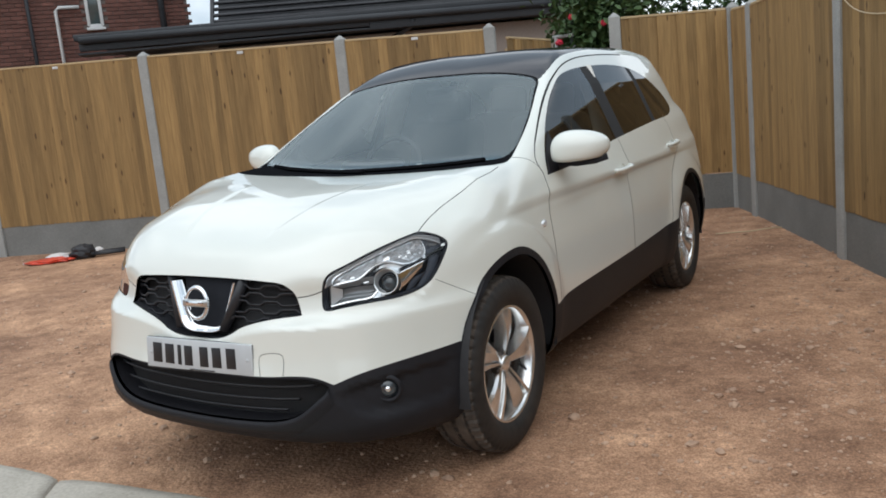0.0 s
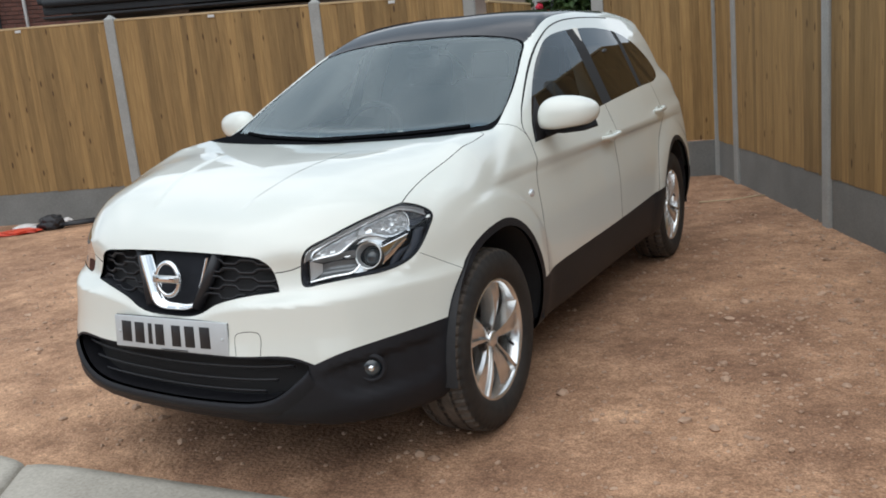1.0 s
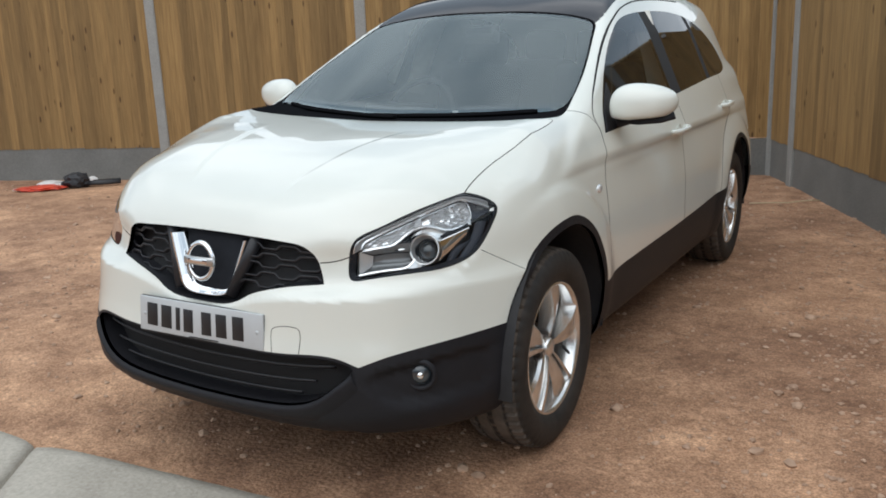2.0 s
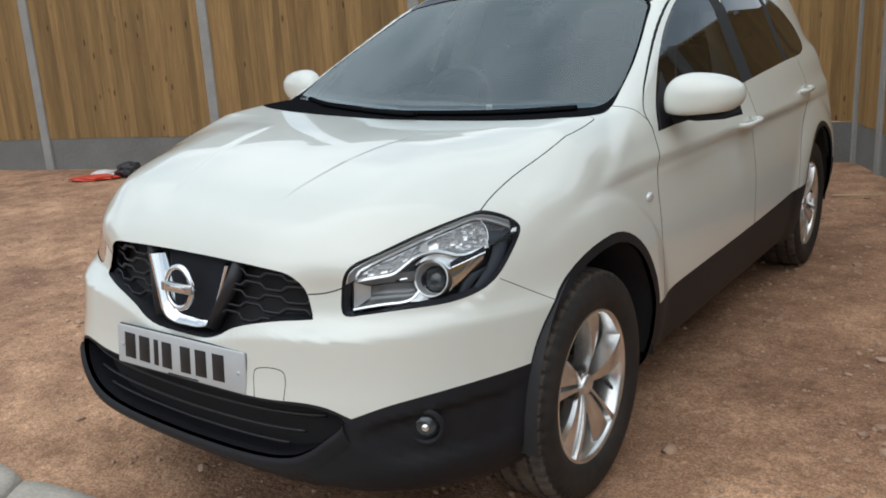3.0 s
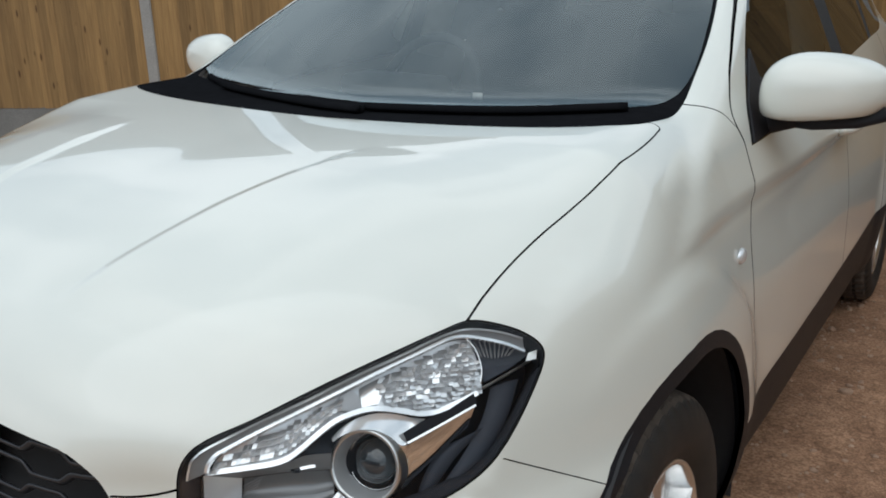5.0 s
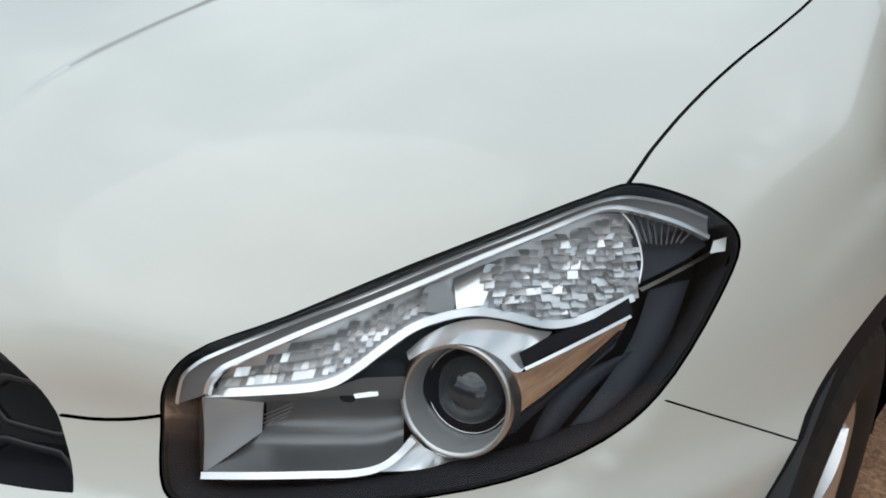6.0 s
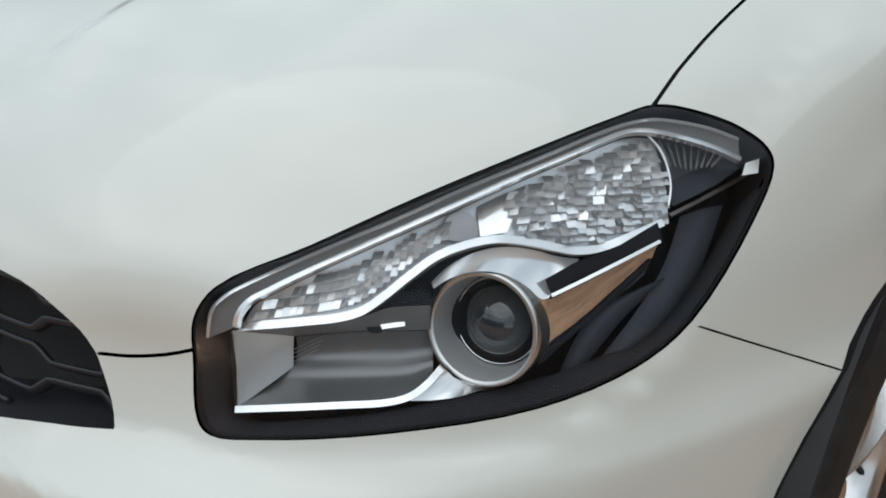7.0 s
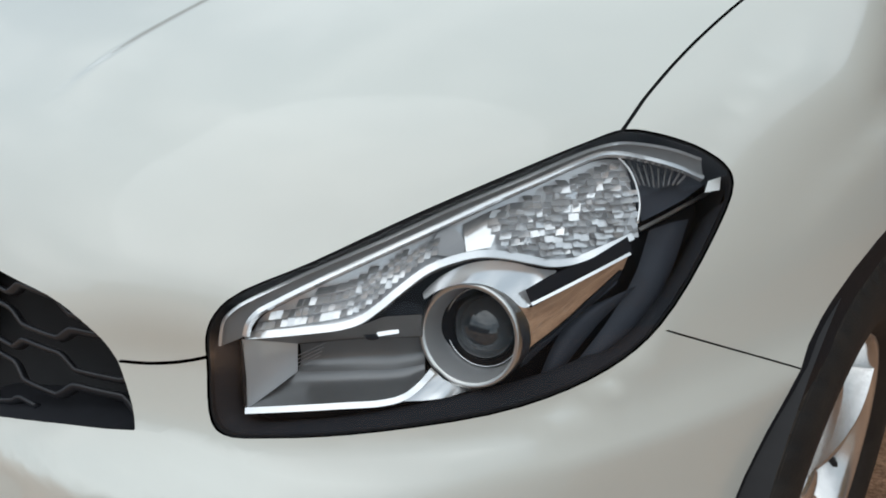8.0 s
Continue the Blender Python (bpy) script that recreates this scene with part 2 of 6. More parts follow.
def lathe(profile, steps=48, axis="x"):
    """A surface turned round the x axis from (along, radius) pairs."""
    bm = bmesh.new()
    rings = []
    for a, r in profile:
        rings.append([bm.verts.new((a, r * math.cos(math.tau * i / steps), r * math.sin(math.tau * i / steps))) for i in range(steps)])
    for p, q in zip(rings, rings[1:]):
        for i in range(steps):
            bm.faces.new((p[i], q[i], q[(i + 1) % steps], p[(i + 1) % steps]))
    bmesh.ops.remove_doubles(bm, verts=bm.verts, dist=1e-6)
    bmesh.ops.recalc_face_normals(bm, faces=bm.faces)
    return bm


def tube(points, radius, sides=8, closed=False, flat=1.0, taper=None):
    """A rod swept along 3D points; flat squeezes it, taper gives radii along it."""
    pts = [Vector(p) for p in points]
    bm, rings, count = bmesh.new(), [], len(pts)
    side = None
    for i, p in enumerate(pts):
        a = pts[(i - 1) % count] if closed else pts[max(0, i - 1)]
        b = pts[(i + 1) % count] if closed else pts[min(count - 1, i + 1)]
        run = (b - a).normalized()
        if side is None:
            side = run.orthogonal().normalized()
        side = (side - run * side.dot(run)).normalized()
        up = run.cross(side)
        r = radius * (taper[i] if taper else 1)
        rings.append([bm.verts.new(p + side * r * math.cos(math.tau * k / sides) + up * r * flat * math.sin(math.tau * k / sides)) for k in range(sides)])
    for i in range(count if closed else count - 1):
        p, q = rings[i], rings[(i + 1) % count]
        for k in range(sides):
            bm.faces.new((p[k], p[(k + 1) % sides], q[(k + 1) % sides], q[k]))
    if not closed:
        bm.faces.new(rings[0][::-1])
        bm.faces.new(rings[-1])
    bmesh.ops.recalc_face_normals(bm, faces=bm.faces)
    return bm


def curve(*pairs):
    """A smooth function through (place, value) pairs, level beyond its ends, with no overshoot."""
    xs, ys = np.array([p[0] for p in pairs], float), np.array([p[1] for p in pairs], float)
    h, d = np.diff(xs), np.diff(ys) / np.diff(xs)
    s = np.zeros(len(xs))
    for i in range(1, len(xs) - 1):
        if d[i - 1] * d[i] > 0:
            w1, w2 = 2 * h[i] + h[i - 1], h[i] + 2 * h[i - 1]
            s[i] = (w1 + w2) / (w1 / d[i - 1] + w2 / d[i])
    s[0], s[-1] = d[0], d[-1]

    def value(x):
        x = np.clip(np.asarray(x, float), xs[0], xs[-1])
        i = np.clip(np.searchsorted(xs, x) - 1, 0, len(h) - 1)
        t = (x - xs[i]) / h[i]
        return (ys[i] * (1 + 2 * t) * (1 - t) ** 2 + s[i] * h[i] * t * (1 - t) ** 2 + ys[i + 1] * t * t * (3 - 2 * t) + s[i + 1] * h[i] * t * t * (t - 1))
    return value


def rounded(points, per=6, closed=True, keep=()):
    """Catmull-Rom points through 2D or 3D corners; corners whose number is in keep stay sharp."""
    p, out, n = [np.array(q, float) for q in points], [], len(points)
    for i in range(n if closed else n - 1):
        b, c = p[i], p[(i + 1) % n]
        a = p[(i - 1) % n] if closed or i > 0 else b
        d = p[(i + 2) % n] if closed or i + 2 < n else c
        if i in keep:
            a = b
        if (i + 1) % n in keep:
            d = c
        dab, dbc, dcd = [max(np.linalg.norm(w) ** 0.5, 1e-4) for w in (b - a, c - b, d - c)]
        m1 = (b - a) / dab - (c - a) / (dab + dbc) + (c - b) / dbc if dab > 1e-3 else (c - b) / dbc
        m2 = (c - b) / dbc - (d - b) / (dbc + dcd) + (d - c) / dcd if dcd > 1e-3 else (c - b) / dbc
        m1, m2 = m1 * dbc, m2 * dbc
        for k in range(per):
            t = k / per
            out.append(b * (2 * t ** 3 - 3 * t * t + 1) + m1 * (t ** 3 - 2 * t * t + t) + c * (3 * t * t - 2 * t ** 3) + m2 * (t ** 3 - t * t))
    if not closed:
        out.append(p[-1])
    return out


def inside(poly, pts):
    """Which of the 2D pts lie in the polygon."""
    poly, pts = np.asarray(poly), np.asarray(pts)
    hit = np.zeros(len(pts), bool)
    for a, b in zip(poly, np.roll(poly, -1, axis=0)):
        over = (a[1] > pts[:, 1]) != (b[1] > pts[:, 1])
        at = a[0] + (pts[:, 1] - a[1]) * (b[0] - a[0]) / (b[1] - a[1] if b[1] != a[1] else 1e-12)
        hit ^= over & (pts[:, 0] < at)
    return hit


def near(line, pts, closed=False):
    """The distance of 2D pts from a polyline."""
    line, pts = np.asarray(line), np.asarray(pts)
    best = np.full(len(pts), 9.0)
    ends = np.roll(line, -1, axis=0) if closed else line[1:]
    for a, b in zip(line, ends):
        t = np.clip(((pts - a) @ (b - a)) / max((b - a) @ (b - a), 1e-12), 0, 1)
        best = np.minimum(best, np.linalg.norm(pts - (a + t[:, None] * (b - a)), axis=1))
    return best


# ---- the car's skin: one smooth inside function, cut into panels ----
NOSE_Y = curve((0.22, 0.20), (0.28, 0.135), (0.34, 0.095), (0.42, 0.085), (0.50, 0.095), (0.57, 0.108), (0.64, 0.115), (0.675, 0.118), (0.70, 0.130), (0.73, 0.143), (0.80, 0.155), (0.88, 0.165), (1.0, 0.175))
NOSE_N = curve((0.45, 4.35), (0.64, 4.3), (0.72, 4.25), (0.80, 4.1), (0.86, 3.75), (0.90, 3.5), (1.0, 3.2))
NOSE_A = curve((0.30, 0.53), (0.45, 0.555), (0.60, 0.572), (0.675, 0.580), (0.715, 0.610), (0.78, 0.62), (1.0, 0.625))
BONNET_Z = curve((0.10, 0.835), (0.16, 0.875), (0.22, 0.915), (0.30, 0.960), (0.40, 1.006), (0.55, 1.050), (0.80, 1.084), (1.05, 1.100), (1.35, 1.108), (2.2, 1.12), (3.4, 1.18), (4.3, 1.23))
CROWN = curve((0.25, 0.070), (0.40, 0.060), (0.55, 0.048), (0.90, 0.010), (1.25, -0.008), (2.0, 0.0))
CREASE_X = curve((0.25, 0.186), (0.34, 0.212), (0.42, 0.236), (0.51, 0.257), (0.62, 0.274), (0.74, 0.298), (0.90, 0.330), (1.10, 0.36))
WIDTH = curve((0.30, 0.83), (0.60, 0.862), (0.90, 0.872), (1.30, 0.862), (1.80, 0.872), (2.50, 0.880), (3.20, 0.885), (3.70, 0.882), (4.05, 0.868), (4.35, 0.82), (4.60, 0.74))
TUMBLE = curve((0.20, 0.09), (0.30, 0.035), (0.40, 0.012), (0.52, 0.0), (0.68, 0.002), (0.82, 0.018), (0.92, 0.038), (1.00, 0.066), (1.08, 0.092), (1.20, 0.13))
TAIL_Y = curve((0.24, 4.42), (0.40, 4.54), (0.60, 4.58), (0.85, 4.56), (1.05, 4.50), (1.25, 4.44))
GLASS_X = curve((1.30, 0.755), (1.60, 0.778), (2.50, 0.800), (3.10, 0.796), (3.60, 0.776), (4.00, 0.745), (4.40, 0.68))
ROOF_Z = curve((1.60, 1.492), (2.00, 1.573), (2.40, 1.624), (2.90, 1.640), (3.40, 1.640), (3.90, 1.612), (4.30, 1.568))
LEDGE_Z = curve((0.0, 0.60), (0.25, 0.672), (0.40, 0.690), (0.60, 0.701), (0.70, 0.712), (0.74, 0.736), (0.765, 0.77), (0.85, 0.90))
ARCH_F, ARCH_R = (0.927, 0.352), (3.645, 0.352)
ARCH_RY, ARCH_RZ = 0.407, 0.447
MID = 0.015


def smin(a, b, k):
    h = np.maximum(k - np.abs(a - b), 0) / k
    return np.minimum(a, b) - h * h * k * 0.25


def skin(p):
    """Positive inside the car, about in metres."""
    x, y, z = np.maximum(np.abs(p[..., 0]) - MID, 0), p[..., 1], p[..., 2]
    ledge = 0.011 / (1 + np.exp(np.clip((z - LEDGE_Z(x)) / 0.0045, -30, 30)))
    ledge = np.where(z < 0.9, ledge, 0) * np.clip((0.775 - x) / 0.03, 0, 1) + 0.0055 * np.clip((x - 0.745) / 0.03, 0, 1)
    brow = np.interp(x, [0.50, 0.62, 0.72, 0.82], [0.455, 0.478, 0.492, 0.500])
    nook = np.clip((brow - z) / 0.022, 0, 1) * np.clip((z - 0.335) / 0.05, 0, 1) * np.clip((x - 0.545 - 0.6 * np.maximum(0.43 - z, 0)) / 0.07, 0, 1) * np.clip((0.83 - x) / 0.05, 0, 1)
    ledge = ledge - 0.030 * nook * nook * (3 - 2 * nook)
    cheek = 0.030 * np.exp(-((x - 0.46) / 0.11) ** 2) * np.clip((z - 0.675) / 0.035, 0, 1)
    upper = np.clip((0.865 - z) / 0.10, 0, 1)
    cheek = cheek * upper * upper * (3 - 2 * upper)
    front = (y + ledge - cheek - 0.005 - (NOSE_Y(z) + NOSE_A(z) * (x / 0.87) ** NOSE_N(z))) * 0.8
    fall = np.clip((x - CREASE_X(y) + 0.004) / 0.026, 0, 1)
    crease = 0.0048 * np.clip((y - 0.29) / 0.05, 0, 1) * np.clip((0.84 - y) / 0.14, 0, 1)
    brim = 0.068 * np.clip((x - 0.42) / 0.28, 0, 1.2) ** 2 * np.clip((0.95 - y) / 0.40, 0, 1)
    top = BONNET_Z(y) - CROWN(y) * (x / 0.7) ** 2.3 - brim + crease * fall * fall * (3 - 2 * fall) - z
    rf = np.sqrt((y - ARCH_F[0]) ** 2 + (z - 0.35) ** 2)
    rr = np.sqrt((y - ARCH_R[0]) ** 2 + (z - 0.35) ** 2)
    step_f = 1 / (1 + np.exp(np.clip((rf - 0.545) / 0.007, -30, 30)))
    step_r = 1 / (1 + np.exp(np.clip((rr - 0.555) / 0.012, -30, 30)))
    flare = 0.013 * np.exp(-((rf - 0.44) / 0.085) ** 2) + 0.013 * np.exp(-((rr - 0.44) / 0.085) ** 2)
    flare = flare + 0.013 * step_f * np.clip((y - 0.58) / 0.12, 0, 1) * np.clip((1.42 - y) / 0.14, 0, 1) + 0.007 * step_r
    line = 0.90 + 0.028 * (y - 1.3)
    shoulder = 0.010 * np.exp(-((z - line) / 0.035) ** 2) * np.clip((y - 1.2) / 0.5, 0, 1)
    side = WIDTH(y) - TUMBLE(z) + flare + shoulder - x
    rear = TAIL_Y(z) - 0.40 * (x / 0.87) ** 4 - y
    low = z - 0.235
    body = smin(smin(top, side, 0.125), front, 0.09)
    body = smin(smin(body, rear, 0.12), low, 0.05)
    screen = 1.112 + 0.505 * (y - 1.257 - 0.15 * x * x) - z
    roof = ROOF_Z(y) - 0.046 * (x / 0.6) ** 2.8 - z
    pane = (GLASS_X(y) + 0.010 - 0.42 * (z - 1.09) - 0.15 * np.maximum(z - 1.40, 0) - x) * 0.92
    back = (4.52 - 0.58 * (z - 1.1) - 0.22 * (x / 0.7) ** 4 - y) * 0.85
    cabin = smin(smin(smin(smin(screen, roof, 0.10), pane, 0.045), back, 0.12), z - 0.93, 0.03)
    return -smin(-body, -cabin, 0.03)


def skin_normal(p):
    e, g = 0.002, np.zeros_like(p)
    for i in range(3):
        d = np.zeros(3)
        d[i] = e
        g[..., i] = skin(p - d) - skin(p + d)
    return g / np.maximum(np.linalg.norm(g, axis=-1, keepdims=True), 1e-9)


def shoot(origin, way, far):
    """Where rays from inside leave the skin."""
    lo, hi = np.zeros(len(origin)), np.full(len(origin), far)
    for _ in range(24):
        mid = (lo + hi) / 2
        keep = skin(origin + way * mid[:, None]) > 0
        lo, hi = np.where(keep, mid, lo), np.where(keep, hi, mid)
    return origin + way * lo[:, None]


def on_skin(point, way, reach=0.25):
    """The skin's point met along a way that goes inwards past the given point."""
    p, w = np.asarray(point, float), np.asarray(way, float)
    lo, hi = np.full(len(p), -reach), np.full(len(p), reach)
    for _ in range(19):
        mid = (lo + hi) / 2
        out = skin(p + w * mid[:, None]) < 0
        lo, hi = np.where(out, mid, lo), np.where(out, hi, mid)
    return p + w * lo[:, None]


class Sheet:
    """A 2D drawing plane, thrown on the skin along a way."""
    def __init__(self, origin, e1, e2, way):
        self.o, self.e1, self.e2, self.way = [np.array(v, float) for v in (origin, e1, e2, way)]
        self.back = np.linalg.inv(np.column_stack((self.e1, self.e2, self.way)))

    def flat(self, p):
        return ((np.asarray(p) - self.o) @ self.back.T)[:, :2]

    def lift(self, q):
        q = np.asarray(q, float)
        return self.o + q[:, :1] * self.e1 + q[:, 1:2] * self.e2

    def cast(self, q, deep=0.0, reach=0.25):
        return on_skin(self.lift(q), self.way, reach) + self.way * np.reshape(deep, (-1, 1) if np.ndim(deep) else (1, 1))


FRONT = Sheet((MID, 0.3, 0), (1, 0, 0), (0, 0, 1), (0, 1, 0))
SIDE = Sheet((0.8, 0, 0), (0, 1, 0), (0, 0, 1), (-1, 0, 0))
PLAN = Sheet((MID, 0, 1.2), (1, 0, 0), (0, 1, 0), (0, 0, -1))
LAMP = Sheet((0.609 + MID, 0.407, 0.838), (0.7024, 0.7118, 0), (-0.2171, 0.2142, 0.9524), (-0.480, 0.668, -0.569))

# outlines of the panels, half of the car
GRILLE_LINE = rounded([(-0.07, 0.842), (0.10, 0.840), (0.28, 0.830), (0.355, 0.819), (0.388, 0.796), (0.402, 0.770), (0.421, 0.710), (0.322, 0.703), (0.205, 0.677), (0.150, 0.650), (0.09, 0.634), (-0.07, 0.631)], 4, keep=(0, 5, 6, 11))
LAMP_LINE = rounded([(0.1632, 0.1016), (0.1992, 0.0948), (0.2336, 0.0809), (0.2551, 0.0634), (0.2596, 0.0474), (0.2385, 0.0018), (0.1831, -0.0753), (0.1346, -0.1091), (0.0551, -0.1339), (-0.0601, -0.1417), (-0.1553, -0.1382), (-0.2003, -0.1315), (-0.2114, -0.1187), (-0.2078, -0.0707), (-0.1979, -0.0405), (-0.1763, -0.0191), (-0.1041, 0.0041), (-0.0176, 0.0362), (0.0701, 0.0687), (0.1243, 0.0892)], 4)
INTAKE_LINE = rounded([(-0.07, 0.510), (0.30, 0.510), (0.44, 0.512), (0.492, 0.503), (0.534, 0.480), (0.49, 0.432), (0.43, 0.388), (0.36, 0.364), (0.22, 0.352), (-0.07, 0.348)], 4, keep=(0, 9))
CLAD_LINE = rounded([(-0.07, 0.516), (0.30, 0.516), (0.44, 0.520), (0.498, 0.510), (0.548, 0.486), (0.62, 0.512), (0.72, 0.530), (0.80, 0.536), (0.95, 0.545)], 4, closed=False, keep=(4,))
SILL_LINE = rounded([(1.20, 0.470), (1.36, 0.480), (1.60, 0.492), (2.40, 0.502), (3.10, 0.522), (3.40, 0.54)], 4, closed=False)
TAIL_LINE = [(3.95, 0.56), (4.2, 0.52), (4.7, 0.50)]
BONNET_LINE = rounded([(-0.07, 1.020), (0.20, 1.018), (0.40, 1.026), (0.55, 1.050), (0.640, 1.082), (0.682, 1.120), (0.703, 1.174), (0.720, 1.172), (0.7275, 1.140), (0.735, 1.060), (0.737, 0.97), (0.733, 0.88), (0.725, 0.80), (0.714, 0.725), (0.704, 0.645), (0.700, 0.585), (0.699, 0.54)], 4, closed=False)
LIP_LINE = rounded([(0.405, 0.770), (0.43, 0.771), (0.46, 0.777), (0.495, 0.79)], 3, closed=False)
BUMPER_SEAM = rounded([(0.515, 0.770), (0.56, 0.742), (0.62, 0.705), (0.69, 0.662), (0.73, 0.64)], 3, closed=False)
SCREEN_LINE = rounded([(-0.07, 1.205), (0.30, 1.215), (0.54, 1.255), (0.652, 1.290), (0.693, 1.385), (0.672, 1.59), (0.617, 1.83), (0.577, 1.955), (0.505, 1.994), (0.25, 2.035), (-0.07, 2.045)], 4, keep=(0, 10))
COWL_LINE = rounded([(-0.07, 1.022), (0.20, 1.020), (0.40, 1.028), (0.55, 1.052), (0.640, 1.084), (0.684, 1.120), (0.706, 1.20), (0.712, 1.30), (0.702, 1.42), (0.683, 1.58), (0.628, 1.83), (0.588, 1.965), (0.51, 2.010), (0.25, 2.054), (-0.07, 2.064)], 4, keep=(0, 14))
ROOF_LINE = rounded([(-0.07, 2.058), (0.25, 2.048), (0.51, 2.004), (0.590, 1.958), (0.580, 2.3), (0.555, 2.8), (0.55, 3.30), (0.52, 3.38), (0.25, 3.42), (-0.07, 3.42)], 4, keep=(0, 9))
WINDOW_LINE = rounded([(1.475, 1.018), (1.53, 1.10), (1.70, 1.250), (1.90, 1.372), (2.08, 1.444), (2.28, 1.478), (2.75, 1.500), (3.10, 1.492), (3.40, 1.455), (3.66, 1.37), (3.83, 1.270), (3.86, 1.215), (3.76, 1.168), (3.20, 1.138), (2.475, 1.098), (1.90, 1.055), (1.62, 1.025)], 4, keep=(0,))
FRAME_SEAM = rounded([(1.442, 1.03), (1.432, 1.085), (1.478, 1.143), (1.561, 1.202), (1.734, 1.304), (1.926, 1.404), (2.047, 1.452), (2.201, 1.500), (2.37, 1.531), (2.56, 1.549), (2.96, 1.562), (3.30, 1.560)], 4, closed=False)
DOOR_SEAM_F = rounded([(1.442, 1.03), (1.425, 0.95), (1.40, 0.86), (1.390, 0.74), (1.375, 0.60), (1.36, 0.48)], 4, closed=False)
DOOR_SEAM_M = rounded([(2.47, 1.098), (2.46, 0.90), (2.44, 0.70), (2.43, 0.495)], 4, closed=False)
DOOR_SEAM_R = rounded([(3.52, 1.155), (3.52, 1.02), (3.46, 0.92), (3.30, 0.82), (3.205, 0.70), (3.16, 0.55), (3.14, 0.52)], 4, closed=False)
FLAP_LINE = rounded([(0.287, 0.512), (0.283, 0.578), (0.297, 0.590), (0.367, 0.594), (0.380, 0.582), (0.378, 0.512)], 3, closed=False)
PILLAR_SEAM = rounded([(1.29, 1.118), (1.33, 1.115), (1.39, 1.092), (1.430, 1.060)], 4, closed=False)


def arch_line(centre, grow, steps=56):
    return [(centre[0] + (ARCH_RY + grow) * math.cos(a), centre[1] + (ARCH_RZ + grow) * math.sin(a)) for a in [math.tau * i / steps for i in range(steps)]]


def skin_grid():
    """Half of the skin as a fine net: a cap in front, a barrel, a cap behind."""
    turn = np.radians(np.concatenate((np.linspace(-90, -42, 8)[:-1], np.linspace(-42, 38, 68)[:-1], np.linspace(38, 62, 34)[:-1], np.linspace(62, 90, 22))))
    rows = []
    y_front, y_rear, height = 0.98, 3.75, 0.74
    for a in np.radians(np.concatenate((np.linspace(0.4, 90, 84)[:-1],))):
        rows.append((y_front, -math.cos(a), math.sin(a)))
    for y in np.concatenate((np.arange(y_front, 1.7, 0.027), np.arange(1.7, y_rear, 0.05))):
        rows.append((y, 0.0, 1.0))
    for a in np.radians(np.linspace(90, 0.6, 26)):
        rows.append((y_rear, math.cos(a), math.sin(a)))
    rows = np.array(rows)
    m, n = len(rows), len(turn)
    origin, way = np.zeros((m, n, 3)), np.zeros((m, n, 3))
    origin[..., 1], origin[..., 2] = rows[:, :1], height
    way[..., 0] = rows[:, 2:3] * np.cos(turn)
    way[..., 1] = rows[:, 1:2]
    way[..., 2] = rows[:, 2:3] * np.sin(turn)
    pts = shoot(origin.reshape(-1, 3), way.reshape(-1, 3), 2.4)
    pts[:, 0] = np.maximum(pts[:, 0], 0)
    return pts, m, n


pts, m_rows, n_cols = skin_grid()
shell = bmesh.new()
net = [shell.verts.new(p) for p in pts]
for i in range(m_rows - 1):
    for j in range(n_cols - 1):
        k = i * n_cols + j
        shell.faces.new((net[k], net[k + 1], net[k + n_cols + 1], net[k + n_cols]))


def cut(sheet, line, region, closed=True, wide=0.0):
    """Cuts the shell along a drawn line, inside a box of space; wide: along both sides of it."""
    line = np.asarray(line, float)
    if wide:
        run = np.gradient(line, axis=0)
        run /= np.linalg.norm(run, axis=1, keepdims=True)
        off = np.column_stack((-run[:, 1], run[:, 0])) * wide
        cut(sheet, line + off, region, False)
        cut(sheet, line - off, region, False)
        return
    lo, hi = region
    faces, middles = [], []
    for f in shell.faces:
        x, y, z = f.calc_center_median()
        if lo[0] <= x <= hi[0] and lo[1] <= y <= hi[1] and lo[2] <= z <= hi[2]:
            faces.append(f)
            middles.append((x, y, z))
    if not faces:
        return
    centres = sheet.flat(np.array(middles))
    ends = np.roll(line, -1, axis=0) if closed else line[1:]
    solid, solid_ends = sheet.lift(line), sheet.lift(ends)
    for a, b, a3, b3 in zip(line, ends, solid, solid_ends):
        low, high = np.minimum(a, b) - 0.024, np.maximum(a, b) + 0.024
        spots = np.nonzero(np.all((centres > low) & (centres < high), axis=1))[0]
        pick = [faces[i] for i in spots]
        if not pick:
            continue
        normal = Vector(np.cross(b3 - a3, sheet.way)).normalized()
        geom = list({e for f in pick for e in f.edges}) + list({v for f in pick for v in f.verts}) + pick
        out = bmesh.ops.bisect_plane(shell, geom=geom, dist=1e-5, plane_co=Vector(a3), plane_no=normal)
        known = set(pick)
        fresh = [g for g in out["geom"] if isinstance(g, bmesh.types.BMFace) and g not in known]
        if len(spots):
            centres[spots] = sheet.flat(np.array([f.calc_center_median()[:] for f in pick]))
        if fresh:
            faces += fresh
            centres = np.vstack((centres, sheet.flat(np.array([f.calc_center_median()[:] for f in fresh]))))


